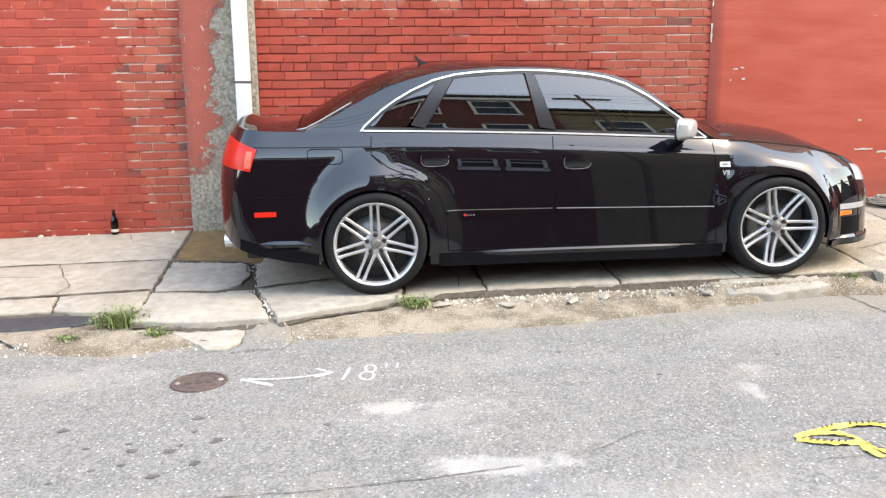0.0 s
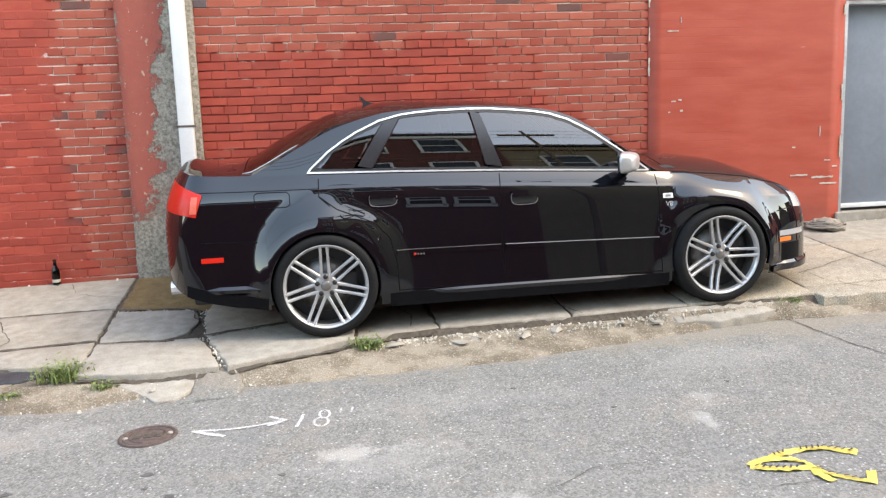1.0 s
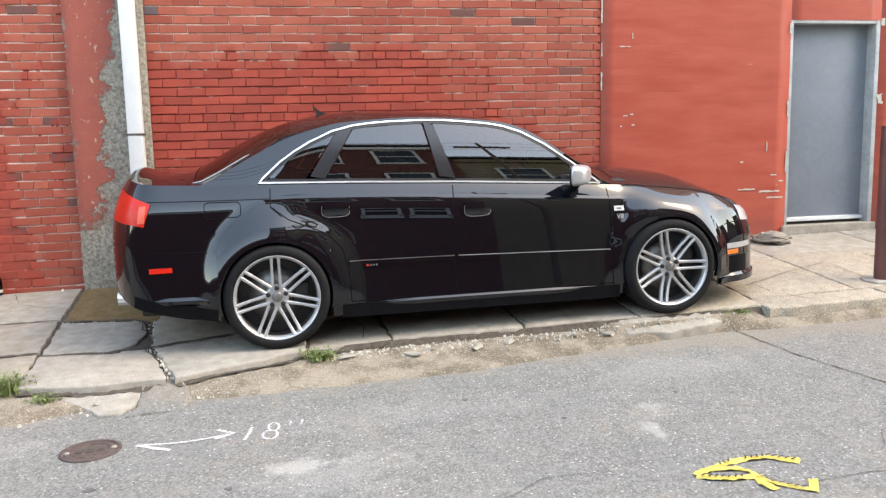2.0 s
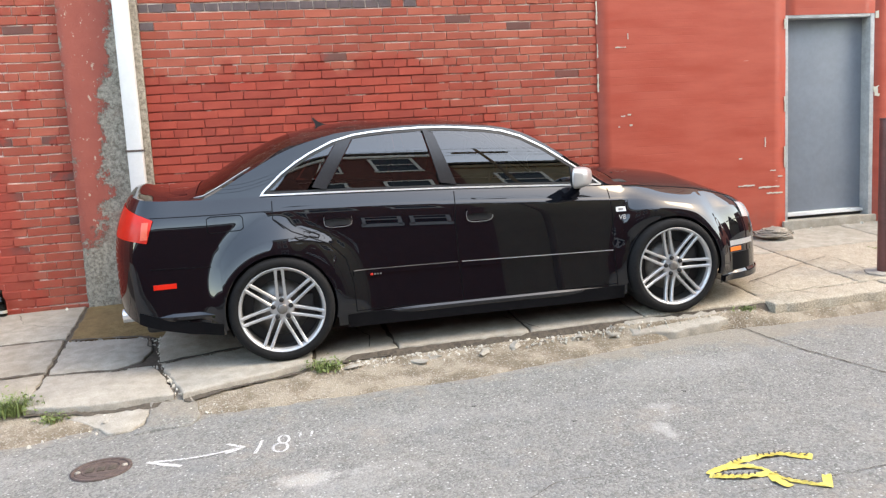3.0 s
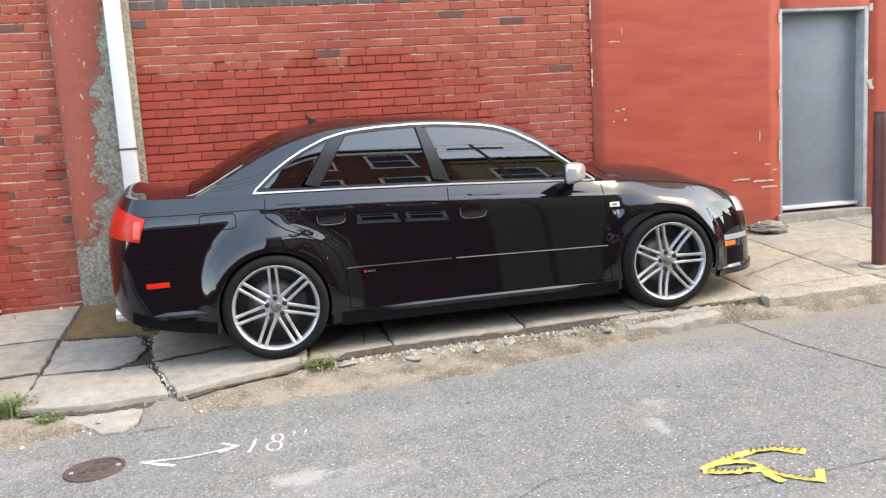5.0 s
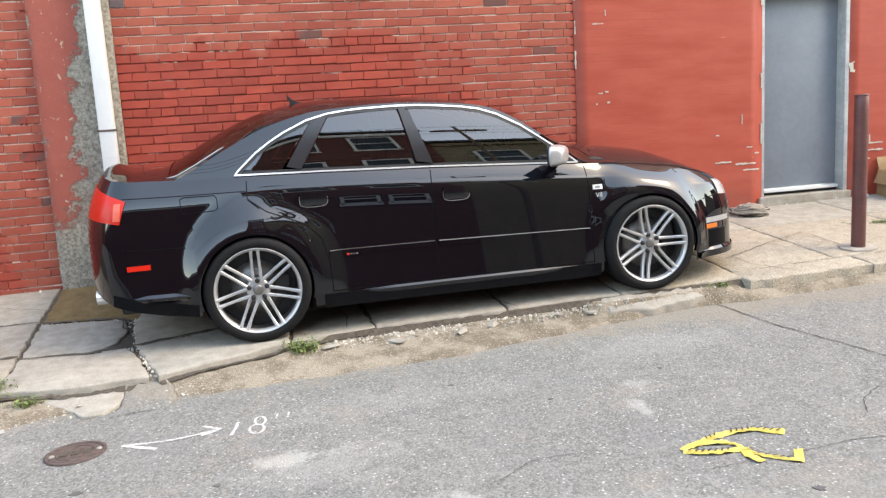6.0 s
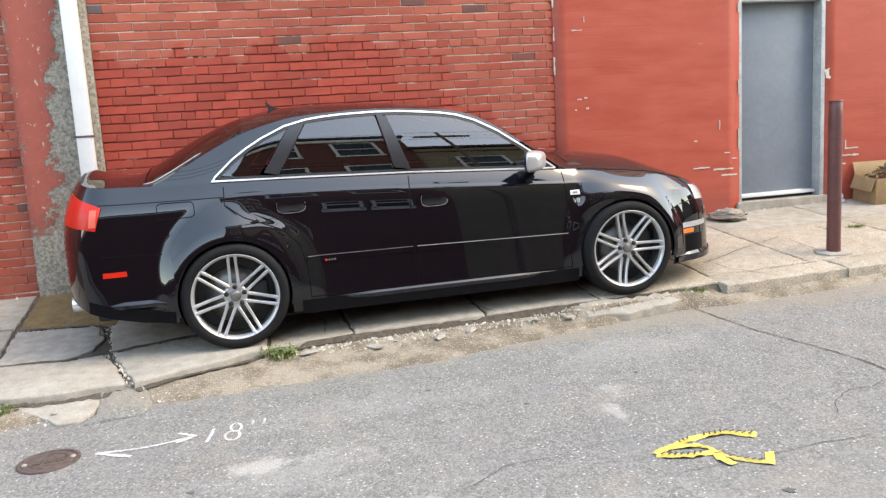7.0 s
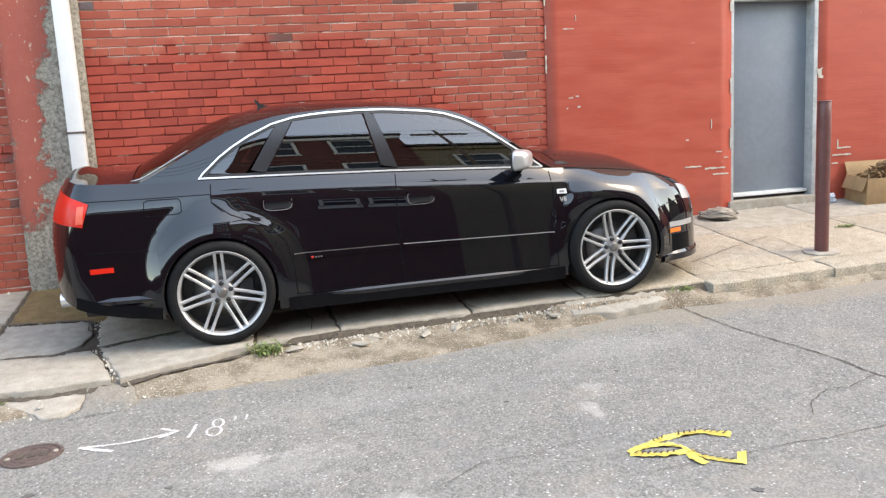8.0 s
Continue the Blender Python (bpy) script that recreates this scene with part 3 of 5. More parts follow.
for name, lo, hi, mat in (
    ("backing", (-45, 0.010, -0.5), (2.94, 0.32, 5.2), "mortar"),
    ("backing", (2.94, 0.010, -0.5), (DOOR_L, 0.32, 5.2), "mortar"),
    ("backing", (DOOR_R, 0.010, -0.5), (45, 0.32, 5.2), "mortar"),
    ("lintel", (DOOR_L, 0.010, DOOR_T), (DOOR_R, 0.32, 5.2), "mortar"),
):
    part(name, box_bm(lo, hi), mat, wall_north)


def panel(x0, x1, z0, z1, ragged=False):
    """A coat of thick paint over the brickwork, with a slightly uneven face."""
    nx, nz = max(2, int((x1 - x0) / 0.12)), max(2, int((z1 - z0) / 0.06))
    rows = []
    for k in range(nz + 1):
        z = z0 + (z1 - z0) * k / nz
        row = [(x0 + (0.012 * noise.noise((z * 9, 4, 0)) if ragged else 0), 0.018, z)]
        for i in range(nx + 1):
            x = x0 + (x1 - x0) * i / nx + (0.012 * noise.noise((z * 9, 4, 0)) if ragged and i == 0 else 0)
            row.append((x, -0.006 + 0.004 * noise.noise((x * 2.2, z * 4, 2)), z))
        row.append((x1, 0.018, z))
        rows.append(row)
    part("painted_coat", grid_bm(rows), "render", wall_north)


panel(2.945, DOOR_L, -0.3, 5.2, True)
panel(DOOR_R, 45, -0.3, 5.2)
panel(DOOR_L, DOOR_R, DOOR_T, 5.2)
panel(-45, -3.5, -0.3, 5.2)
panel(-3.5, 2.945, 2.84, 5.2)

# Pilaster with flaking paint, and the door.
bm = grid_bm([[(-1.50 + 0.006 * noise.noise((z * 6, 0, 0)), 0.018, z), (-1.50 + 0.008 * noise.noise((z * 6, 0, 0)), -0.045, z)] + [(-1.49 + 0.0575 * i, -0.055 + 0.006 * noise.noise((i * 0.7, z * 6, 5)), z) for i in range(11)] + [(-0.905 + 0.004 * noise.noise((z * 5, 9, 0)), -0.05, z), (-0.905, 0.018, z)] for z in [-0.2 + 0.06 * k for k in range(90)]])
tagged(part("pilaster", bm, "pilaster"), "concrete pilaster with flaking red paint", "pilaster", kind="structure")

door = tagged(new("door_1"), "closed blue-grey steel door with pale jamb", "door", kind="structure")
part("door_leaf", box_bm((DOOR_L + 0.03, 0.115, 0.40), (DOOR_R - 0.045, 0.16, DOOR_T - 0.03), 0.003), "grey_door", door)
part("jamb", box_bm((DOOR_R - 0.045, -0.004, DOOR_B + 0.06), (DOOR_R, 0.17, DOOR_T), 0.004), "jamb", door, "pale grey painted steel jamb")
part("jamb", box_bm((DOOR_L, -0.004, DOOR_B + 0.06), (DOOR_L + 0.03, 0.17, DOOR_T), 0.004), "jamb", door, "pale grey painted steel jamb")
part("head", box_bm((DOOR_L + 0.03, -0.002, DOOR_T - 0.03), (DOOR_R - 0.045, 0.17, DOOR_T), 0.004), "jamb", door)
part("threshold", box_bm((DOOR_L + 0.032, 0.06, 0.362), (DOOR_R - 0.047, 0.165, 0.392), 0.005), "white_metal", door, "white metal threshold strip")
part("gap_seal", box_bm((DOOR_L + 0.032, 0.10, 0.335), (DOOR_R - 0.047, 0.17, 0.362)), "black", door)
part("sill", box_bm((DOOR_L - 0.03, -0.035, 0.10), (DOOR_R + 0.03, 0.2, 0.332), 0.012), "slab", door, "worn stone door sill")
for z in (0.62, 1.36, 2.10):
    part("hinge", tube([(DOOR_L + 0.036, 0.108, z - 0.05), (DOOR_L + 0.036, 0.108, z + 0.05)], 0.008), "jamb", door)
# Pale chips and flaked mortar lines in the painted face.
for x, z, w, h in ((3.17, 2.025, 0.10, 0.008), (3.245, 2.12, 0.008, 0.05), (3.18, 1.415, 0.04, 0.01), (3.24, 1.425, 0.03, 0.012), (3.255, 1.329, 0.028, 0.014), (3.14, 1.32, 0.015, 0.01), (4.42, 0.70, 0.17, 0.012), (4.66, 0.675, 0.22, 0.014), (4.72, 0.615, 0.17, 0.013), (4.78, 0.77, 0.05, 0.01), (4.70, 0.83, 0.06, 0.009), (4.62, 1.10, 0.007, 0.09), (4.36, 0.96, 0.03, 0.012), (4.83, 2.19, 0.02, 0.09), (5.825, 1.53, 0.05, 0.10), (5.82, 2.25, 0.03, 0.07), (6.12, 0.78, 0.16, 0.012), (6.10, 0.71, 0.22, 0.014), (6.05, 0.83, 0.01, 0.07), (6.02, 0.63, 0.07, 0.012), (4.828, 1.45, 0.012, 0.14), (4.828, 0.95, 0.010, 0.2), (2.95, 2.33, 0.012, 0.2), (2.948, 1.72, 0.012, 0.16), (2.95, 2.0, 0.008, 0.12)):
    poly = rough_poly([(x - w / 2, z - h / 2), (x + w / 2, z - h / 2), (x + w / 2, z + h / 2), (x - w / 2, z + h / 2)], 0.02, min(w, h) * 0.3)
    part("paint_chip", prism(poly, -0.004, -0.0115, lambda u, v, d: (u, d, v)), "label", wall_north, flat=True)


def brick_mesh(name, w, h, seed, material="brick"):
    """One brick with a softened face; 20 triangles."""
    r = random.Random(seed)
    e = 0.0035
    bm = bmesh.new()
    j = lambda: r.uniform(-0.0028, 0.0028)
    back = [bm.verts.new((sx * w / 2 + j(), 0.03, sz * h / 2 + j())) for sx, sz in ((-1, -1), (1, -1), (1, 1), (-1, 1))]
    mid = [bm.verts.new((v.co.x, 0.0035, v.co.z)) for v in back]
    front = [bm.verts.new((v.co.x - math.copysign(e, v.co.x), j() * 0.9, v.co.z - math.copysign(e * 0.8, v.co.z))) for v in back]
    for a, b in ((back, mid), (mid, front)):
        for i in range(4):
            bm.faces.new((a[i], a[(i + 1) % 4], b[(i + 1) % 4], b[i]))
    bm.faces.new(front)
    bmesh.ops.recalc_face_normals(bm, faces=bm.faces[:])
    me = bpy.data.meshes.new(name)
    bm.to_mesh(me)
    bm.free()
    me.materials.append(M[material])
    return me


STRETCH, HEADER, JOINT = 0.216, 0.108, 0.010
kinds = {w: [brick_mesh("brick", w - 0.0045, COURSE - JOINT, 31 * k + int(w * 1000)) for k in range(8)] for w in (STRETCH, HEADER)}
dark_kinds = {w: [brick_mesh("brick", w - 0.0065, COURSE - JOINT, 900 + k, "brick_dark") for k in range(3)] for w in (STRETCH, HEADER)}
spots = []
for k in range(1, 40):
    z = BED + COURSE * (k + 0.5)
    header = k % 7 == 6
    for x0, x1 in ((-3.52, -1.5), (-0.905, 2.945)):
        x = x0 - (0.0 if k % 2 else STRETCH / 2) - (0.03 if header else 0)
        while x < x1:
            w = HEADER if header else STRETCH
            a, b = max(x, x0), min(x + w, x1)
            if b - a > 0.035:
                spots.append(((a + b) / 2, z, w, (b - a) / w))
            x += w
loose, near_count, rest_v, rest_f = [], 0, [], []
for x, z, w, cut in spots:
    me = kinds[w][rng.randrange(8)]
    y = (0.0072 if x < -1.97 else 0.001) + rng.uniform(-0.004, 0.0016)
    zz = z + rng.uniform(-0.0015, 0.0015)
    if -0.91 < x < 2.95 and 1.70 < z < 2.50 and near_count < 300:
        near_count += 1
        if (2.42 < z < 2.49 and x < 1.35 and rng.random() < 0.85 or 2.27 < z < 2.35 and x < -0.80):
            me = dark_kinds[w][rng.randrange(3)]
        ob = new("brick", me)
        ob.parent = wall_north
        ob.location, ob.scale = (x, y, zz), (cut, 1, 1)
    else:
        base = len(rest_v)
        rest_v += [(x + v.co.x * cut, y + v.co.y, zz + v.co.z) for v in me.vertices]
        rest_f += [[base + i for i in p.vertices] for p in me.polygons]
me = bpy.data.meshes.new("brickwork")
me.from_pydata(rest_v, [], rest_f)
me.materials.append(M["brick"])
brickwork = new("brickwork", me)
brickwork.parent = wall_north
tagged(brickwork, "red-painted bricks", kind="stuff")


# ---- downspout ----
pipe = thing("downspout", "white metal downspout fixed to the pilaster", "downspout")
part("pipe", box_bm((-1.07, -0.165, 0.14), (-0.955, -0.06, 5.0), 0.012), "white_metal", pipe)
for z in (1.345, 3.1):
    part("clamp", box_bm((-1.082, -0.17, z - 0.008), (-0.945, -0.056, z + 0.008), 0.003), "iron", pipe, "dark wire clamp")


# ---- far side of the street ----
def house(name, label, x0, x1, top, mat, wins, y=-12.2, deep=6):
    h = thing(name, label, "building")
    part("wall", box_bm((x0, y - deep, -0.6), (x1, y, top)), mat, h)
    part("roof", box_bm((x0 - 0.1, y - deep - 0.1, top), (x1 + 0.1, y + 0.25, top + 0.22), 0.03), "tarpaper", h)
    part("cornice", box_bm((x0, y, top - 0.45), (x1, y + 0.16, top - 0.12), 0.03), "far_white" if mat == "far_brick" else mat, h)
    for cx, z0, w, ht in wins:
        win = part("window", box_bm((cx - w / 2, y - 0.05, z0), (cx + w / 2, y + 0.015, z0 + ht)), "far_glass", h)
        for lo, hi in (((-w / 2 - 0.07, 0, -0.06), (-w / 2, 0, ht + 0.06)), ((w / 2, 0, -0.06), (w / 2 + 0.07, 0, ht + 0.06)), ((-w / 2, 0, ht), (w / 2, 0, ht + 0.07)), ((-w / 2, 0, ht / 2 - 0.03), (w / 2, 0, ht / 2 + 0.03)), ((-w / 2 - 0.1, 0, -0.12), (w / 2 + 0.1, 0, 0))):
            part("frame", box_bm((cx + lo[0], y + 0.016, z0 + lo[2]), (cx + hi[0], y + 0.06, z0 + hi[2])), "far_white", win)
    return h


house("row_house", "dark red brick house with white-framed windows", -0.4, 4.05, 9.7, "far_brick", [(x, z, 0.85, 1.6) for z in (4.6, 7.5) for x in (1.2, 2.9)] + [(2.0, 1.95, 0.6, 0.45), (2.9, 1.95, 0.6, 0.45)], -11.0)
house("low_house", "low dark brick house across the street", -44, -0.4, 3.4, "far_brick", [], -11.02)
house("corner_building", "tan rendered building with dark windows", 4.05, 7.6, 8.0, "far_tan", [(5.35, 5.3, 0.95, 1.5)], -11.02)
# Added out of view, this tall to hide low sky from the rear flare.
house("row_house", "unseen dark brick block added to cut bright sky from reflections", 7.6, 15.5, 9.6, "far_brick", [(x, z, 0.9, 1.5) for z in (1.2, 4.2) for x in (9.0, 11.4, 13.8)], -11.03)
house("low_house", "low tan rendered house across the street", 15.5, 44, 3.8, "far_tan", [], -11.04)
# Invented blocks at both ends keep horizon sky out of the bumper reflections.
house("end_blocker", "unseen brick block added to close the street end", -70, -45, 9.0, "far_brick", [], 0.3, 13)
house("end_blocker", "unseen brick block added to close the street end", 45, 70, 9.0, "far_brick", [], 0.3, 13)
part("pavement_far", box_bm((-20, -11.2, -0.6), (20, -9.6, 0.02)), "slab")
tagged(bpy.data.objects["pavement_far"], "plain concrete pavement across the street", "pavement", kind="structure")
pole = thing("utility_pole", "weathered wooden utility pole with wires", "utility pole")
part("pole", tube([(4.8, -10.2, -0.2), (4.8, -10.2, 5.0), (4.8, -10.2, 9.6)], [0.07, 0.055, 0.045], 12), "wood", pole)
part("crossarm", box_bm((4.15, -10.28, 8.95), (5.45, -10.14, 9.08), 0.01), "wood", pole)
for k, z in enumerate((8.75, 9.1, 9.5)):
    for xa, xb in ((-22, 4.8), (4.8, 26)):
        part("wire", tube([(xa + (xb - xa) * i / 10, -10.2 + 0.08 * k, z - 0.5 * (1 - (2 * i / 10 - 1) ** 2)) for i in range(11)], 0.014, 5), "black", pole)


# ---- parked saloon car ----
# Its own frame: x forward from the rear axle, y to its left, z up from the ground; the kerb side faces -y.
car = thing("saloon_car", "glossy black four-door saloon car with silver wheels parked on the pavement", "car", m=Matrix.Translation((0, -1.03, 0.0)) @ pose(0, 0, 0, 0, -0.89, 0))
BASE, HUB, ARCH = 2.645, 0.328, 0.343
X0, X1 = -1.03, 3.58
Z_LOW = [(-1.03, 0.42), (-0.9, 0.33), (-0.6, 0.245), (-0.36, 0.21), (0.36, 0.18), (2.28, 0.165), (3.0, 0.17), (3.3, 0.19), (3.58, 0.22)]
Z_SHO = [(-1.03, 0.955), (-0.85, 0.95), (-0.7, 0.944), (-0.4, 0.936), (0.5, 0.918), (1.18, 0.882), (2.23, 0.812), (2.45, 0.797), (2.7, 0.752), (3.0, 0.705), (3.3, 0.68), (3.58, 0.645)]
Z_BELT = [(-1.03, 1.075), (-0.95, 1.076), (-0.85, 1.055), (-0.6, 1.035), (-0.4, 1.025), (-0.07, 1.02), (0.51, 0.998), (1.18, 0.966), (1.62, 0.941), (2.2, 0.903), (2.6, 0.872), (3.0, 0.815), (3.3, 0.745), (3.58, 0.66)]
Z_MID = [(-1.03, 1.122), (-0.98, 1.130), (-0.9, 1.104), (-0.78, 1.085), (-0.45, 1.085), (2.3, 1.005), (2.45, 0.995), (2.7, 0.967), (3.0, 0.91), (3.26, 0.825), (3.42, 0.75), (3.58, 0.665)]


def plan(x):
    """How far the sides draw in towards the ends."""
    if x > 2.95:
        u = min(1, (x - 2.95) / (X1 - 2.95))
        return max(0.0, 1 - u**2.6) ** (1 / 2.2)
    if x < -0.6:
        u = min(1, (-0.6 - x) / (-0.6 - X0))
        return max(0.0, 1 - u**4) ** (1 / 2.5)
    return 1.0


def flare(x, z, hx):
    """Wing flare: upright at the arch lip, leaning in above it and easing into the side; softer towards the rear door."""
    dx, dz = x - hx, z - HUB
    r = math.hypot(dx, dz)
    outer = 0.49 + 0.12 * max(0.0, dz / max(r, 0.01)) ** 2
    if not hx:
        outer += 0.09 * smooth01(0.0, 0.2, dx) * smooth01(0.5, 0.3, dz)
    u = min(1.0, max(0.0, (outer - r) / (outer - 0.352)))
    return u * u * (3 - 2 * u)


def half(x, z):
    """Half width of the body side, before the ends draw in."""
    lo, sh = lerp_table(Z_LOW, x), lerp_table(Z_SHO, x)
    v = min(1.0, max(0.0, (z - 0.17) / (sh - 0.17)))
    y = 0.868 - 0.022 * v - 0.022 * v**4 + 0.034 * (1 - v) ** 2 * (smooth01(0.3, 0.55, x) * smooth01(2.35, 2.1, x) + smooth01(-0.34, -0.55, x))
    for hx in (0.0, BASE):
        behind = smooth01(0.05, -0.2, x - hx) * smooth01(0.42, 0.2, z - HUB) if hx else 0.5 * smooth01(0.0, 0.22, x) * smooth01(0.66, 0.42, z - HUB)
        y += 0.084 * flare(x, z, hx) * (1 - 0.5 * smooth01(0.0, -0.25, z - HUB)) * (1 - 0.6 * behind)
    round_in = max(0.0, (z - sh + 0.075) / 0.075)
    y -= (0.006 + 0.006 * smooth01(0.0, -0.4, x)) * min(1.0, round_in) ** 2
    return y


def shift(x, z):
    """Tail leans forward above the bumper, nose leans back."""
    if x < -0.5:
        return 0.11 * min(1, (-0.5 - x) / 0.5) * max(0, (z - 0.66) / 0.4) ** 2 + 0.06 * min(1, (-0.5 - x) / 0.5) * max(0, (0.5 - z) / 0.3) ** 2
    if x > 2.9:
        return -0.10 * min(1, (x - 2.9) / 0.6) * max(0, (z - 0.48) / 0.25) ** 1.5
    return 0.0


def flank(x, z):
    """Half width up to the belt: above the shoulder crease the side leans in."""
    sh, bt = lerp_table(Z_SHO, x), lerp_table(Z_BELT, x)
    if z <= sh:
        return half(x, z)
    ys, t = half(x, sh), min(1.0, (z - sh) / max(0.01, bt - sh))
    return ys - 0.004 * min(1, t * 12) - (ys - 0.004 - belt_y(x)) * t**1.25


def side(x, z, out=0.0):
    """Point of the kerb-side body surface."""
    w = (flank(x, z) + out) * plan(x)
    return Vector((x + shift(x, z) + (out if x > 3.2 else -out if x < -0.85 else 0) * (1 - plan(x)), -w, z))


def belt_y(x):
    return 0.772 - 0.02 * smooth01(0.2, -0.6, x) - 0.045 * smooth01(2.0, 2.8, x)


def stations():
    out = {-0.6 + (X0 + 0.6) * math.sin(math.pi / 2 * i / 14) for i in range(15)}
    out |= {2.95 + (X1 - 2.95) * math.sin(math.pi / 2 * i / 16) for i in range(17)}
    out |= {-0.6 + 0.0225 * i for i in range(158)}
    out = {x for x in out if min(abs(x - h - s * ARCH) for h in (0, BASE) for s in (-1, 1)) > 0.010}
    for h in (0, BASE):
        for s in (-1, 1):
            out |= {h + s * ARCH, h + s * (ARCH - 0.0006), h + s * (ARCH - 0.006), h + s * (ARCH - 0.018)}
    return sorted(out)


def low_edge(x):
    z = lerp_table(Z_LOW, x)
    for h in (0, BASE):
        if abs(x - h) < ARCH - 0.0003:
            z = max(z, HUB + math.sqrt(ARCH**2 - (x - h) ** 2))
    return z


def body_section(x):
    lo, sh, bt, md = low_edge(x), lerp_table(Z_SHO, x), lerp_table(Z_BELT, x), lerp_table(Z_MID, x)
    pts = []
    for i in range(37):
        t = i / 36
        z = lo + (sh - lo) * t
        pts.append(side(x, z))
    ys, yb = half(x, sh), belt_y(x)
    for t in (0.06, 0.2, 0.4, 0.6, 0.8, 1.0):
        z = sh + (bt - sh) * t
        y = ys - 0.004 * min(1, t * 12) - (ys - 0.004 - yb) * t**1.25
        pts.append(Vector((x + shift(x, z), -y * plan(x), z)))
    for i in range(1, 11):
        u = 1 - i / 10
        z = bt + (md - bt) * (1 - u**2.4)
        pts.append(Vector((x + shift(x, z), -yb * u * plan(x), z)))
    return pts


def both(name, rows_list, material, label="", skip=None):
    """Body sheet from sections, mirrored to the other side."""
    bm = bmesh.new()
    for s in (1, -1):
        vs = [[bm.verts.new((p.x, p.y * s, p.z)) for p in row] for row in rows_list]
        for i in range(len(vs) - 1):
            for k in range(len(vs[i]) - 1):
                if skip and skip(rows_list[i][k], rows_list[i + 1][k + 1], k):
                    continue
                q = [vs[i][k], vs[i + 1][k], vs[i + 1][k + 1], vs[i][k + 1]]
                bm.faces.new(q if s > 0 else q[::-1])
    bmesh.ops.remove_doubles(bm, verts=bm.verts[:], dist=0.0004)
    bmesh.ops.dissolve_degenerate(bm, dist=0.0001, edges=bm.edges[:])
    return part(name, bm, material, car, label, sharp=28)


sections = [body_section(x) for x in stations()]
both("body", sections, "car_paint", "glossy black painted body shell", lambda a, b, k: k >= 42 and a.x > -0.50 and b.x < 2.36)

# Roof shell: side glass plane leaning in, rail, then the crown.
RAIL = [(-0.62, 0.995), (-0.5, 1.005), (-0.35, 1.06), (-0.1, 1.19), (0.14, 1.30), (0.42, 1.374), (0.56, 1.388), (0.77, 1.398), (0.99, 1.399), (1.29, 1.380), (1.56, 1.345), (1.70, 1.297), (1.84, 1.214), (2.07, 1.045), (2.25, 0.912), (2.42, 0.885), (2.5, 0.878)]
CROWN = [(-0.62, 1.085), (-0.5, 1.095), (-0.26, 1.228), (-0.05, 1.332), (0.14, 1.402), (0.37, 1.445), (0.59, 1.460), (0.8, 1.460), (0.97, 1.454), (1.28, 1.43), (1.5, 1.39), (1.66, 1.33), (2.06, 1.155), (2.38, 0.995), (2.5, 0.975)]


def glass_y(x, z):
    h = max(0.0, z - lerp_table(Z_BELT, x))
    return belt_y(x) - (0.25 + 0.13 * smooth01(0.45, -0.25, x)) * h - 0.33 * h * h


def glass_pt(x, z, out=0.0):
    return Vector((x, -glass_y(x, z) - out * 0.93, z + out * 0.36))


def roof_section(x):
    bt, rail, crown = lerp_table(Z_BELT, x), lerp_table(RAIL, x), lerp_table(CROWN, x)
    rail = max(rail, bt + 0.004)
    pts = [glass_pt(x, bt + (rail - bt) * i / 14) for i in range(15)]
    yk = -pts[-1].y
    for i in range(1, 13):
        u = 1 - i / 12
        pts.append(Vector((x, -yk * u, rail + (crown - rail) * (1 - u**2.2))))
    return pts


DLO = [(-0.07, 1.022), (-0.045, 1.055), (0.07, 1.153), (0.16, 1.213), (0.26, 1.268), (0.41, 1.332), (0.55, 1.364), (0.66, 1.375), (0.77, 1.381), (0.99, 1.383), (1.15, 1.377), (1.29, 1.364), (1.45, 1.345), (1.56, 1.323), (1.68, 1.280), (1.83, 1.196), (1.95, 1.108), (2.06, 1.027), (2.2, 0.916), (2.195, 0.908), (1.62, 0.943), (1.18, 0.969), (0.51, 1.000)]


def inside(poly, x, z):
    hit = False
    for (ax, az), (bx, bz) in zip(poly, poly[1:] + poly[:1]):
        if (az > z) != (bz > z) and x < (bx - ax) * (z - az) / (bz - az) + ax:
            hit = not hit
    return hit


def inset(poly, d):
    n, out = len(poly), []
    for i in range(n):
        a, b, c = (Vector(poly[k % n]) for k in (i - 1, i, i + 1))
        n1, n2 = (b - a).normalized(), (c - b).normalized()
        n1, n2 = Vector((n1.y, -n1.x)), Vector((n2.y, -n2.x))
        m = (n1 + n2).normalized()
        out.append(tuple(b + m * d / max(0.45, m.dot(n1))))
    return out


def clip(poly, a, b):
    """Keep what lies to the right of the line a to b."""
    keep = lambda p: (b[0] - a[0]) * (p[1] - a[1]) - (b[1] - a[1]) * (p[0] - a[0]) <= 0
    out = []
    for p, q in zip(poly, poly[1:] + poly[:1]):
        fp = (b[0] - a[0]) * (p[1] - a[1]) - (b[1] - a[1]) * (p[0] - a[0])
        fq = (b[0] - a[0]) * (q[1] - a[1]) - (b[1] - a[1]) * (q[0] - a[0])
        if fp <= 0:
            out.append(p)
        if (fp < 0 < fq) or (fq < 0 < fp):
            t = fp / (fp - fq)
            out.append((p[0] + (q[0] - p[0]) * t, p[1] + (q[1] - p[1]) * t))
    return out


HOLE = inset(DLO, 0.012)
rx = [-0.62 + 0.02 * i for i in range(157)]
roof_rows = [roof_section(x) for x in rx]


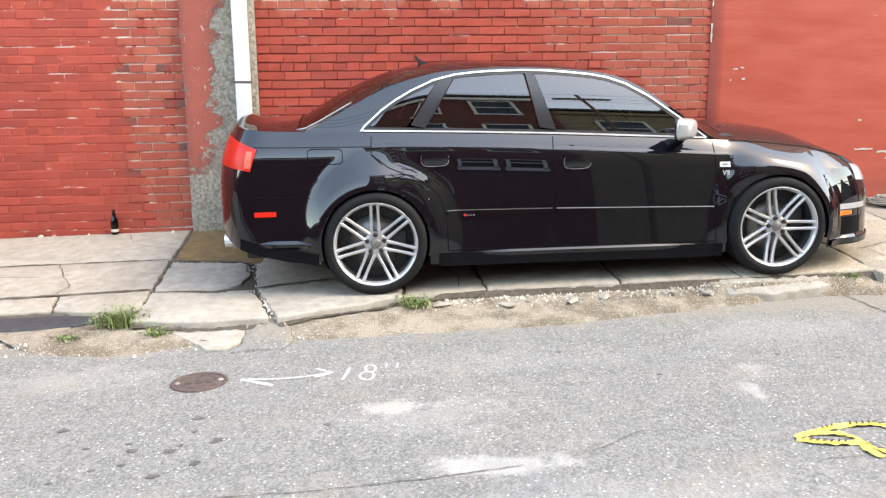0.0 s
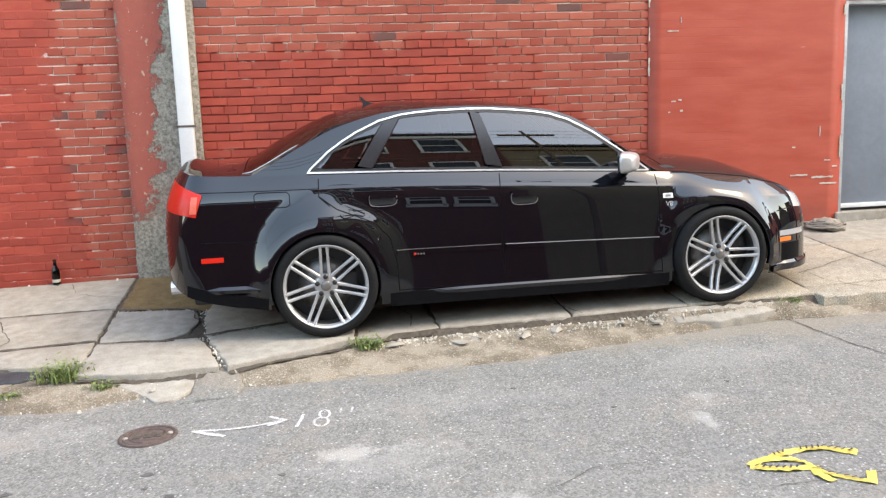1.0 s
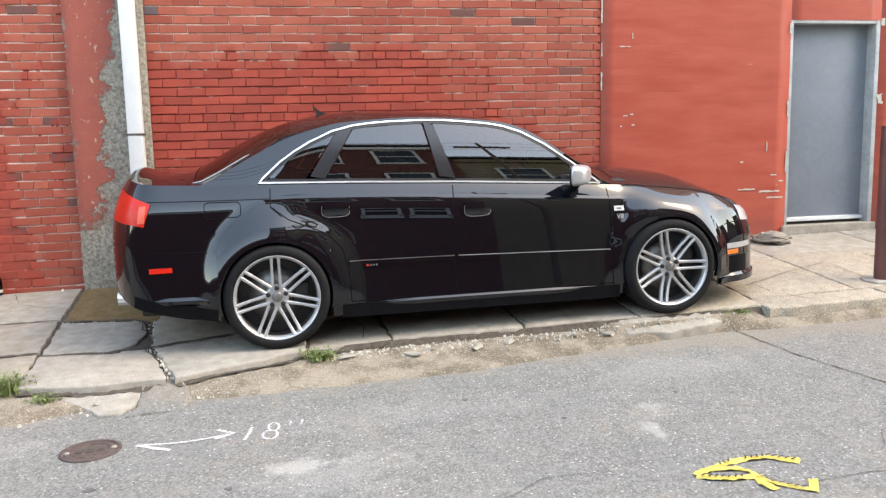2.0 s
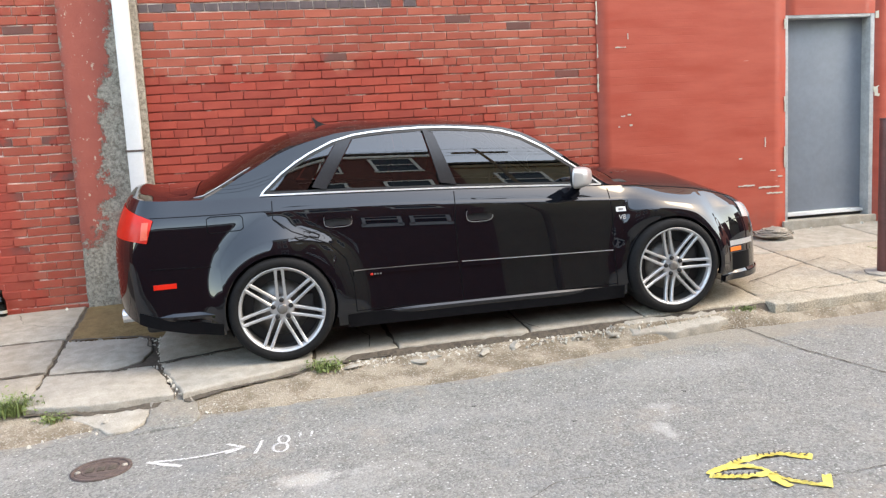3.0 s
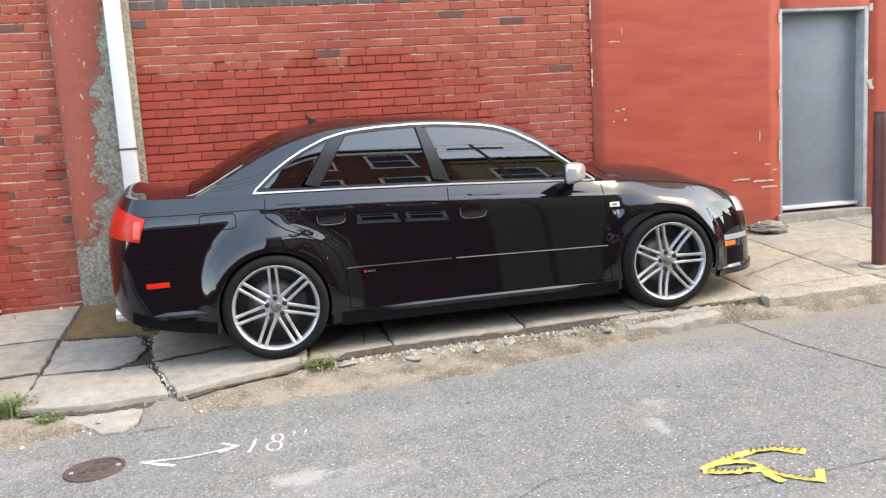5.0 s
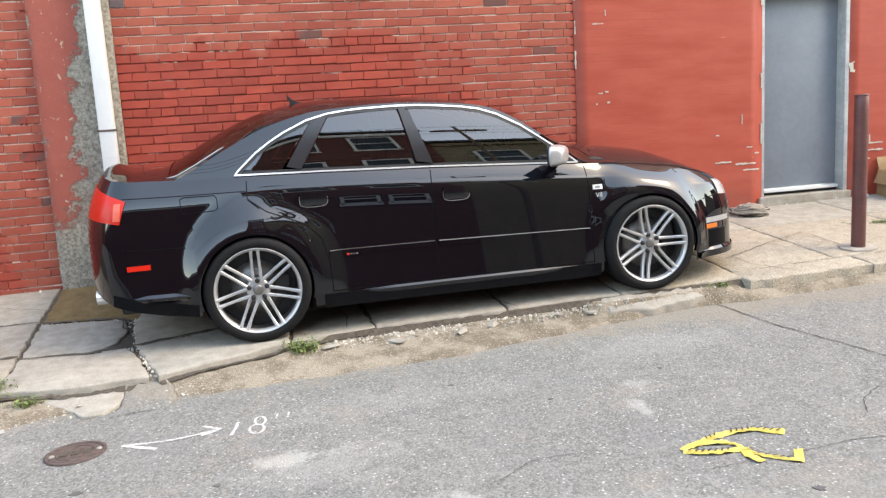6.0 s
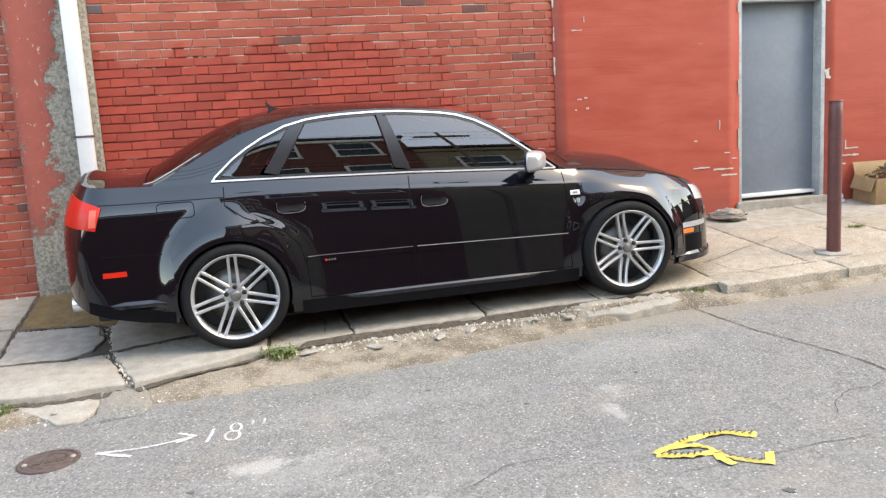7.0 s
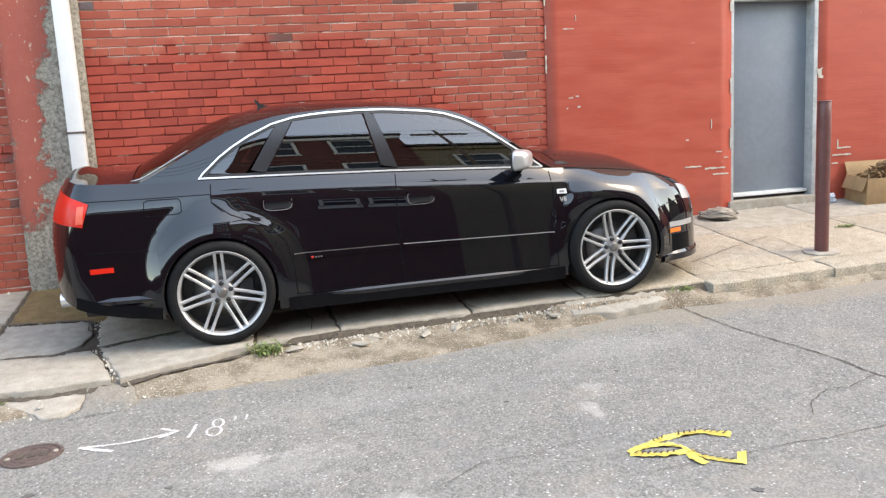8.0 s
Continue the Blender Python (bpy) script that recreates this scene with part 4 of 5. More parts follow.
def screen_zone(a, b, k):
    """Openings of the side windows, the windscreen and the rear window."""
    m = (a + b) / 2
    if k < 14:
        return inside(HOLE, m.x, m.z)
    u = 1 - (k - 13.5) / 12
    rail_edge = u < 0.93
    return rail_edge and (1.66 < m.x < 2.36 or -0.46 < m.x < 0.16)


both("roof", roof_rows, "car_paint", "black roof and pillars", screen_zone)


def screen(name, xa, xb):
    rows = []
    n = 26
    for i in range(n + 1):
        x = xa + (xb - xa) * i / n
        sec = roof_section(x)[14:]
        full = [Vector((p.x, p.y, p.z - 0.004)) for p in sec] + [Vector((p.x, -p.y, p.z - 0.004)) for p in sec[-2::-1]]
        rows.append(full)
    return part(name, grid_bm(rows, flip=True), "glass", car, "dark tinted glass")


screen("windscreen", 1.62, 2.40)
screen("rear_window", -0.50, 0.20)
# Thin silver tubes strengthen the highlight along the rear window edge.
for s in (1, -1):
    line = []
    for i in range(13):
        sec = roof_section(-0.47 + 0.03 * i)
        p = sec[14].lerp(sec[15], 0.84)
        line.append((p.x, p.y * s, p.z + 0.003))
    part("rear_window_glint", tube(line, [0.001] + [0.004] * 11 + [0.001]), "alloy", car, "bright line along the rear window edge")


def sheet(name, poly, out, thick, material, parent=car, label="", mirror=True, step=0.05):
    """A plate cut to a polygon on the window plane."""
    for s in ((1, -1) if mirror else (1,)):
        fine = []
        for (ax, az), (bx, bz) in zip(poly, poly[1:] + poly[:1]):
            n = max(1, int(math.hypot(bx - ax, bz - az) / step))
            fine += [(ax + (bx - ax) * i / n, az + (bz - az) * i / n) for i in range(n)]
        zs = [z for _, z in fine]
        bm = bmesh.new()
        # Horizontal slices keep the plate's curve.
        lo, hi = min(zs), max(zs)
        n = max(3, int((hi - lo) / 0.02))
        rows = []
        for i in range(n + 1):
            z = lo + (hi - lo) * (0.001 + 0.998 * i / n)
            cross = sorted(ax + (bx - ax) * (z - az) / (bz - az) for (ax, az), (bx, bz) in zip(poly, poly[1:] + poly[:1]) if (az > z) != (bz > z))
            if len(cross) < 2:
                continue
            xa, xb = cross[0], cross[-1]
            rows.append([glass_pt(xa + (xb - xa) * k / 24, z, out) for k in range(25)])
        rows = [[Vector((p.x, p.y * s, p.z)) for p in r] for r in rows]
        grid_bm(rows, flip=s > 0, bm=bm)
        bmesh.ops.recalc_face_normals(bm, faces=bm.faces[:])
        if thick:
            bmesh.ops.solidify(bm, geom=bm.faces[:], thickness=-thick)
        ob = part(name, bm, material, parent, label, sharp=50)
    return ob


IN = inset(DLO, 0.024)
PANE = inset(DLO, 0.023)
quarter = clip(PANE, (0.40 - 0.01, 1.259), (0.205 - 0.01, 1.0))
rear_pane = clip(clip(PANE, (0.315, 0.98), (0.52, 1.292)), (1.005, 1.354), (1.085, 0.96))
front_pane = clip(clip(PANE, (1.202, 0.95), (1.075, 1.363)), (1.985, 1.3), (1.99, 0.85))
small_pane = clip(PANE, (2.02, 0.85), (2.012, 1.3))
for name, poly in (("quarter_window", quarter), ("rear_door_window", rear_pane), ("front_door_window", front_pane), ("corner_window", small_pane)):
    sheet(name, poly, 0.001, 0.0, "glass", label="dark tinted glass")
sheet("window_divider", clip(clip(IN, (0.205, 0.98), (0.40, 1.262)), (0.515, 1.292), (0.305, 0.97)), 0.003, 0.01, "gloss")
sheet("b_pillar", clip(clip(IN, (1.092, 0.95), (1.01, 1.37)), (1.068, 1.37), (1.205, 0.94)), 0.004, 0.012, "gloss", label="satin black door pillar")
sheet("mirror_base", clip(clip(IN, (1.99, 0.85), (1.985, 1.3)), (2.015, 1.3), (2.022, 0.85)), 0.003, 0.01, "black")


def loop_strip(name, outer, inner, lift_out, thick, material, label=""):
    """A closed strip between two polygons on the window plane."""
    for s in (1, -1):
        n = len(outer)
        bm = bmesh.new()
        rings = []
        for poly, out in ((outer, lift_out - thick), (outer, lift_out), (inner, lift_out), (inner, lift_out - thick)):
            ring = []
            for (ax, az), (bx, bz) in zip(poly, poly[1:] + poly[:1]):
                for i in range(4):
                    p = glass_pt(ax + (bx - ax) * i / 4, az + (bz - az) * i / 4, out)
                    ring.append(Vector((p.x, p.y * s, p.z)))
            rings.append(ring)
        grid_bm(rings, True, bm=bm)
        bmesh.ops.recalc_face_normals(bm, faces=bm.faces[:])
        part(name, bm, material, car, label, sharp=45)


loop_strip("window_trim", DLO, inset(DLO, 0.0095), 0.008, 0.014, "chrome", "bright chrome window surround")
loop_strip("window_seal", inset(DLO, 0.0105), inset(DLO, 0.027), 0.004, 0.012, "black")


# Details that lie on the body side.
def strip(name, pts, width, out, material, thick=0.004, parent=car, label="", mirror=True, step=0.03):
    """A narrow band along (x, z) points of the body side."""
    line = []
    for (ax, az), (bx, bz) in zip(pts, pts[1:]):
        n = max(1, int(math.hypot(bx - ax, bz - az) / step))
        line += [(ax + (bx - ax) * i / n, az + (bz - az) * i / n) for i in range(n)]
    line.append(pts[-1])
    ob = None
    for s in ((1, -1) if mirror else (1,)):
        rows = []
        for i, (x, z) in enumerate(line):
            (px, pz), (qx, qz) = line[max(0, i - 1)], line[min(len(line) - 1, i + 1)]
            d = Vector((qx - px, qz - pz)).normalized()
            nx, nz = -d.y * width / 2, d.x * width / 2
            row = [side(x - nx, z - nz, out - thick), side(x - nx, z - nz, out), side(x + nx, z + nz, out), side(x + nx, z + nz, out - thick)]
            rows.append([Vector((p.x, p.y * s, p.z)) for p in row])
        bm = grid_bm(rows)
        bmesh.ops.recalc_face_normals(bm, faces=bm.faces[:])
        ob = part(name, bm, material, parent, label, sharp=45)
    return ob


def patch(name, poly_rows, out, material, label="", mirror=True, parent=car):
    """A raised area of the body side, from rows of (x, z)."""
    for s in ((1, -1) if mirror else (1,)):
        rows = []
        for row in poly_rows:
            pts = [side(x, z, out) for x, z in row]
            ends = [side(*row[0], -0.004)] + pts + [side(*row[-1], -0.004)]
            rows.append([Vector((p.x, p.y * s, p.z)) for p in ends])
        rows = [[Vector((p.x, p.y * (1 - 0.012 * (out > 0)), p.z)) for p in rows[0]]] + rows + [[Vector((p.x, p.y * (1 - 0.012 * (out > 0)), p.z)) for p in rows[-1]]]
        bm = grid_bm(rows)
        bmesh.ops.recalc_face_normals(bm, faces=bm.faces[:])
        ob = part(name, bm, material, parent, label, sharp=50)
    return ob


def ledge(name, pts, height, out, material="car_paint"):
    """A crease that stands out of the side, its upper face sloping up and in."""
    line = []
    for (ax, az), (bx, bz) in zip(pts, pts[1:]):
        n = max(1, int(abs(bx - ax) / 0.03))
        line += [(ax + (bx - ax) * i / n, az + (bz - az) * i / n) for i in range(n)]
    line.append(pts[-1])
    for s in (1, -1):
        rows = []
        for i, (x, z) in enumerate(line):
            f = min(1.0, 4 * i / len(line) + 0.05, 4 * (len(line) - 1 - i) / len(line) + 0.05)
            row = [side(x, z + height * f, 0.0008), side(x, z, out * f), side(x, z - 0.02 * f, out * f * 0.8), side(x, z - 0.035, -0.002)]
            rows.append([Vector((p.x, p.y * s, p.z)) for p in row])
        bm = grid_bm(rows)
        bmesh.ops.recalc_face_normals(bm, faces=bm.faces[:])
        part(name, bm, material, car, sharp=25)


def rect_patch(name, x0, x1, z0, z1, out, material, label="", n=8, skew=0.0, mirror=True, fx=None):
    rows = []
    for i in range(n + 1):
        t = i / n
        rows.append([(x0 + (x1 - x0) * (fx(k / n) if fx else k / n), z0 + (z1 - z0) * t + skew * (k / n)) for k in range(n + 1)])
    return patch(name, rows, out, material, label, mirror)


for line in ([(1.165, 0.955), (1.15, 0.75), (1.15, 0.5), (1.16, 0.235)], [(0.0, 0.99), (-0.005, 0.88), (0.06, 0.82)], [(2.235, 0.885), (2.24, 0.7), (2.225, 0.45), (2.235, 0.235)], [(0.33, 0.70), (0.42, 0.60), (0.455, 0.45), (0.46, 0.26)], [(0.0, 0.88), (0.1, 0.80), (0.33, 0.70)]):
    strip("door_gap", line, 0.006, 0.0016, "skirt", 0.003)
strip("door_gap", [(0.46, 0.262), (1.2, 0.25), (2.235, 0.243)], 0.006, 0.0016, "skirt", 0.003)
strip("rub_strip", [(0.46, 0.500), (1.14, 0.488)], 0.030, 0.008, "car_paint", 0.010)
strip("rub_strip", [(1.17, 0.487), (2.22, 0.456)], 0.030, 0.008, "car_paint", 0.010)
# Bright strip line; the rear door's weaker highlight comes from a darker metal.
strip("strip_edge", [(0.46, 0.516), (1.14, 0.504)], 0.0040, 0.0095, "disc", 0.004)
strip("strip_edge", [(1.17, 0.503), (2.22, 0.472)], 0.0042, 0.0095, "alloy", 0.004)
strip("side_skirt", [(0.40, 0.205), (1.2, 0.198), (2.28, 0.185)], 0.085, 0.006, "skirt", 0.03)
ledge("skirt_edge", [(0.42, 0.240), (1.2, 0.236), (2.22, 0.224), (2.28, 0.232)], 0.013, 0.010)
# Dark strip draws the dark reflection under the shoulder crease.
strip("shoulder_crease_shade", [(x, lerp_table(Z_SHO, x) + 0.001) for x in (-0.76, -0.6, -0.4, -0.2, 0.0)], 0.004, 0.0012, "skirt", 0.003)
# Black band added over the bumper's foot to darken its reflections.
strip("bumper_dark_band", [(x, lerp_table(Z_LOW, x) + 0.035) for x in (-0.86, -0.7, -0.55, -0.42, -0.36)], 0.075, 0.004, "skirt", 0.02)
ledge("bumper_crease", [(-0.74, 0.350), (-0.40, 0.340)], 0.018, 0.018)
strip("bumper_gap", [(-0.40, 0.625), (-0.6, 0.635), (-0.75, 0.64)], 0.006, 0.0016, "skirt", 0.003)
strip("hood_gap", [(x, lerp_table(Z_BELT, x) - 0.003) for x in (2.36, 2.5, 2.7, 2.9, 3.05, 3.2, 3.3)], 0.006, 0.0014, "skirt", 0.003)
ledge("lip_edge", [(3.06, 0.218), (3.46, 0.218)], 0.018, 0.014)
strip("bumper_gap", [(3.0, 0.56), (3.12, 0.585), (3.24, 0.60)], 0.006, 0.0016, "skirt", 0.003)
strip("fuel_flap_gap", [(-0.40, 0.835), (-0.40, 0.915), (-0.375, 0.926), (-0.20, 0.922), (-0.185, 0.905), (-0.185, 0.845), (-0.205, 0.832), (-0.38, 0.826), (-0.40, 0.835)], 0.005, 0.0016, "skirt", 0.003)
rect_patch("side_marker", -0.745, -0.61, 0.518, 0.548, 0.005, "red_lens", "red side marker lamp")
patch("tail_lamp", [[(-1.012 + 0.262 * k / 12 + 0.03 * (i / 8 - 0.5) * (k / 12), (0.845 - 0.045 * k / 12) + i / 8 * (0.185 - 0.052 * k / 12)) for k in range(13)] for i in range(9)], 0.007, "red_lens", "red wraparound tail lamp")
rect_patch("lamp_insert", -0.805, -0.762, 0.822, 0.925, 0.010, "pink_lens", "pale red lamp insert")
rect_patch("head_lamp", 3.275, 3.52, 0.60, 0.705, 0.008, "clear_lens", "clear headlamp lens", n=12, skew=-0.03)
rect_patch("turn_lamp", 3.10, 3.205, 0.372, 0.402, 0.012, "orange", "orange side marker lamp")
rect_patch("bumper_bar", 3.10, 3.34, 0.412, 0.446, 0.012, "silver", "silver strip on the front bumper", n=10)
rect_patch("air_intake", 3.12, 3.30, 0.240, 0.360, 0.004, "skirt", "black mesh air intake")
rect_patch("front_lip", 3.02, 3.5, 0.175, 0.215, 0.02, "car_paint", n=12)
rect_patch("grille", 3.52, 3.577, 0.30, 0.62, 0.004, "black", n=8)
for x in (0.395, 1.315):
    zc = 0.866 - 0.052 * x
    ring = [(x + 0.088 * math.copysign(abs(math.cos(a)) ** 0.6, math.cos(a)), zc + 0.038 * math.copysign(abs(math.sin(a)) ** 0.7, math.sin(a)) - (0.012 if math.sin(a) < 0 else 0)) for a in [2 * math.pi * i / 24 for i in range(25)]]
    strip("handle_rim", ring, 0.0024, 0.004, "silver", 0.004)
    rect_patch("handle_recess", x - 0.08, x + 0.08, zc - 0.040, zc + 0.032, 0.0025, "black", n=6)
    strip("door_handle", [(x - 0.085, zc + 0.022), (x, zc + 0.027), (x + 0.085, zc + 0.018)], 0.036, 0.026, "car_paint", 0.016, label="black pull handle")

# Badges: plain shapes on the front wing, and on the door strip.
rect_patch("wing_badge", 2.268, 2.332, 0.726, 0.757, 0.006, "far_white", "pale oval-cornered badge", mirror=False)
rect_patch("badge_oval", 2.284, 2.316, 0.735, 0.748, 0.0075, "disc", "grey oval on the wing badge", mirror=False)
rect_patch("door_badge", 0.566, 0.582, 0.476, 0.489, 0.016, "badge_red", "small red badge", mirror=False)
for k in range(3):
    rect_patch("door_badge", 0.590 + 0.018 * k, 0.600 + 0.018 * k, 0.477, 0.486, 0.016, "disc", mirror=False, n=3)
txt = bpy.data.curves.new("badge_text", "FONT")
txt.body, txt.size, txt.extrude, txt.align_x = "V8", 0.045, 0.002, "CENTER"
txt.materials.append(M["chrome"])
tob = new("badge_text", txt)
tob.parent = car
tp = side(2.298, 0.675, 0.012)
tob.matrix_local = Matrix.Translation(tp) @ pose(0, 0, 0, 90, 0, 0)

# Wheels: one built, the others copied.
def make_wheel(m, outside):
    """outside is -1 for the kerb side face."""
    o = outside
    prof = [(0.250, 0.09), (0.2615, 0.103), (0.266, 0.111), (0.285, 0.117), (0.305, 0.113), (0.318, 0.098), (0.325, 0.07), (0.328, 0.0), (0.325, -0.08), (0.31, -0.108), (0.27, -0.112), (0.238, -0.105)]
    wheel = part("wheel", lathe([(0.262, 0.100 * o), (0.2625, 0.110 * o), (0.258, 0.111 * o), (0.255, 0.105 * o), (0.249, 0.102 * o), (0.246, 0.094 * o), (0.241, 0.078 * o)], 64), "alloy", car, "silver alloy wheel with seven double spokes")
    wheel.matrix_local = m
    part("tyre", lathe([(r, h * o) for r, h in prof], 64), "rubber", wheel, "low-profile black tyre", sharp=60)
    # The barrel is silver too; its dark colour stands for shade.
    part("barrel", lathe([(0.241, 0.078 * o), (0.239, 0.03 * o), (0.236, -0.06 * o), (0.25, -0.11 * o)], 48), "shaded_alloy", wheel, "inner wheel barrel, coloured dark as if in shade")
    part("brake_disc", lathe([(0.05, 0.0), (0.172, 0.0), (0.172, -0.02 * o), (0.05, -0.02 * o)], 40), "disc", wheel)
    # Black disc added to keep the depth between the spokes dark.
    part("wheel_shade_disc", lathe([(0.002, -0.012 * o), (0.237, -0.012 * o)], 32), "black", wheel)
    part("brake_caliper", box_bm((0.10, min(0.012 * o, 0.045 * o), -0.075), (0.195, max(0.012 * o, 0.045 * o), 0.075), 0.015), "black", wheel)
    part("hub", lathe([(0.0005, 0.0685 * o), (0.060, 0.0685 * o), (0.070, 0.064 * o), (0.074, 0.052 * o), (0.074, 0.03 * o)], 40), "alloy", wheel)
    part("hub_cap", lathe([(0.0005, 0.082 * o), (0.026, 0.081 * o), (0.031, 0.077 * o), (0.032, 0.07 * o)], 28), "disc", wheel, "grey centre cap")
    for i in range(5):
        a = 2 * math.pi * (i + 0.25) / 5
        part("lug_bolt", lathe([(0.0005, 0.086 * o), (0.008, 0.087 * o), (0.0125, 0.085 * o), (0.0155, 0.07 * o)], 10), "black", wheel).matrix_local = Matrix.Translation((0.056 * math.cos(a), 0, 0.056 * math.sin(a)))
    for i in range(14):
        k, e = divmod(i, 2)
        a = math.pi / 2 + 2 * math.pi * k / 7
        ta, tr = Vector((-math.sin(a), math.cos(a))), Vector((math.cos(a), math.sin(a)))
        sgn = 1 if e else -1
        rows = []
        for t in (0.0, 0.25, 0.5, 0.75, 1.0):
            r = 0.048 + (0.254 - 0.048) * t
            off = sgn * (0.0245 - 0.0035 * t)
            w = 0.0112 - 0.0028 * math.sin(math.pi * min(1.0, t * 0.9))
            y = 0.070 + 0.036 * t - 0.012 * math.sin(math.pi * t)
            row = []
            for dw, dy in ((-1, -0.028), (-1, -0.004), (-0.55, 0.0), (0.55, 0.0), (1, -0.004), (1, -0.028)):
                c = tr * r + ta * (off + dw * w)
                row.append((c.x, (y + dy) * o, c.y))
            rows.append(row)
        bm = grid_bm(rows)
        bmesh.ops.recalc_face_normals(bm, faces=bm.faces[:])
        part("spoke", bm, "alloy", wheel, sharp=35)
    return wheel


TRACK = 0.828
first = make_wheel(Matrix.Translation((0, -TRACK, HUB - 0.002)) @ Matrix.Scale(1.012, 4), -1)


def copy_part(ob, m):
    """A second wheel with all its pieces, on the same meshes."""
    twin = copy_thing(ob, m)
    twin.parent = car
    return twin


copy_part(first, Matrix.Translation((BASE, -TRACK, HUB - 0.002)) @ pose(0, 0, 0, 0, -13, 0))
copy_part(first, Matrix.Translation((0, TRACK, HUB - 0.002)) @ pose(0, 0, 0, 0, 0, 180))
copy_part(first, Matrix.Translation((BASE, TRACK, HUB - 0.002)) @ pose(0, 0, 0, 0, 0, 180))

# Arch linings, floor and cabin.
for hx in (0.0, BASE):
    for s in (1, -1):
        bm = grid_bm([[(hx + 0.341 * math.cos(a), s * y, HUB + 0.341 * math.sin(a)) for a in [math.pi * i / 20 for i in range(-3, 24)]] for y in (0.90, 0.60)])
        part("arch_lining", bm, "black", car)
        arc = [math.pi * i / 36 for i in range(-3, 40)]
        rows = [[side(hx + r * math.cos(a), HUB + r * math.sin(a), o) for r, o in ((ARCH - 0.004, -0.03), (ARCH - 0.003, -0.002), (ARCH + 0.001, 0.0015), (ARCH + 0.012, 0.0005))] for a in arc]
        bm = grid_bm([[Vector((p.x, p.y * s, p.z)) for p in r] for r in rows])
        bmesh.ops.recalc_face_normals(bm, faces=bm.faces[:])
        part("arch_lip", bm, "car_paint", car)
part("underbody", box_bm((-0.85, -0.60, 0.20), (3.3, 0.60, 0.42), 0.03), "black", car)
part("cabin_floor", box_bm((-0.5, -0.78, 0.42), (2.4, 0.78, 0.46)), "dark", car)
part("rear_shelf", box_bm((-0.55, -0.70, 0.90), (0.1, 0.70, 0.985), 0.02), "dark", car)
part("dashboard", box_bm((1.95, -0.70, 0.70), (2.45, 0.70, 0.93), 0.06), "dark", car)
part("rear_seat", box_bm((0.02, -0.62, 0.5), (0.22, 0.62, 1.06), 0.06), "dark", car)
for s in (-1, 1):
    part("front_seat", box_bm((0.98, 0.38 * s - 0.24, 0.5), (1.14, 0.38 * s + 0.24, 1.08), 0.06), "dark", car)
    part("headrest", box_bm((0.97, 0.38 * s - 0.13, 1.09), (1.06, 0.38 * s + 0.13, 1.24), 0.04), "dark", car)
    part("headrest", box_bm((0.02, 0.38 * s - 0.12, 1.06), (0.10, 0.38 * s + 0.12, 1.18), 0.035), "dark", car)
wheel_pts = [Vector((1.80 + 0.06 * math.sin(a), 0.37 + 0.18 * math.cos(a), 0.97 + 0.17 * math.sin(a))) for a in [2 * math.pi * i / 28 for i in range(29)]]
part("steering_wheel", tube(wheel_pts, 0.016), "dark", car)

# Door mirrors, roof aerial, exhaust.
for s in (-1, 1):
    bm = bmesh.new()
    bmesh.ops.create_uvsphere(bm, u_segments=24, v_segments=16, radius=1)
    for v in bm.verts:
        p = v.co
        q = [math.copysign(abs(c) ** 0.55, c) for c in p]
        if p.x < 0:
            q[0] *= 0.35
        v.co = Vector((1.965 + q[0] * 0.090 - 0.058 * q[1], s * (0.945 + 0.10 * q[1]), 0.985 + q[2] * (0.068 - 0.008 * q[0])))
    mirror = part("door_mirror", bm, "silver", car, "silver door mirror cap", sharp=70)
    bm = box_bm((-0.005, -0.080, -0.052), (0.005, 0.080, 0.052), 0.004)
    bmesh.ops.transform(bm, matrix=pose(1.928, s * 0.945, 0.985, 0, 0, s * 30), verts=bm.verts[:])
    part("mirror_glass", bm, "far_glass", mirror)
    part("mirror_arm", tube([(2.03, s * 0.78, 0.925), (2.0, s * 0.85, 0.93), (1.98, s * 0.90, 0.945)], [0.03, 0.026, 0.03]), "black", mirror)
    part("exhaust_tip", tube([(-0.90, s * 0.55, 0.325), (-0.985, s * 0.55, 0.325)], [0.042, 0.044], 20), "chrome", car, "chrome exhaust tip")
fin = prism([(0.36, 1.425), (0.50, 1.438), (0.47, 1.452), (0.42, 1.458), (0.385, 1.475), (0.355, 1.505), (0.345, 1.50), (0.365, 1.46)], -0.018, 0.018, lambda u, v, d: (u, d, v), 0.006)
part("roof_aerial", fin, "black", car)
for x0, y0, x1, y1 in ((2.42, -0.45, 2.34, 0.12), (2.44, 0.05, 2.36, 0.60)):
    part("wiper", tube([(x0, y0, 0.962), ((x0 + x1) / 2, (y0 + y1) / 2, 0.985), (x1, y1, 0.998)], 0.007, 6), "black", car)


# ---- marks and litter on the street ----
def ribbon(pts, width, z_of, lift_by=0.003, jitter=0.0, bm=None, taper=False):
    """A flat band along ground points."""
    rows = []
    n = len(pts)
    for i, (x, y) in enumerate(pts):
        (px, py), (qx, qy) = pts[max(0, i - 1)], pts[min(n - 1, i + 1)]
        d = Vector((qx - px, qy - py)).normalized()
        w = width / 2 * (1 + rng.uniform(-jitter, jitter)) * (0.35 if taper and i in (0, n - 1) else 1)
        rows.append([(x + s * -d.y * w, y + s * d.x * w, z_of(x + s * -d.y * w, y + s * d.x * w) + lift_by) for s in (-1, 1)])
    return grid_bm(rows, flip=True, bm=bm)


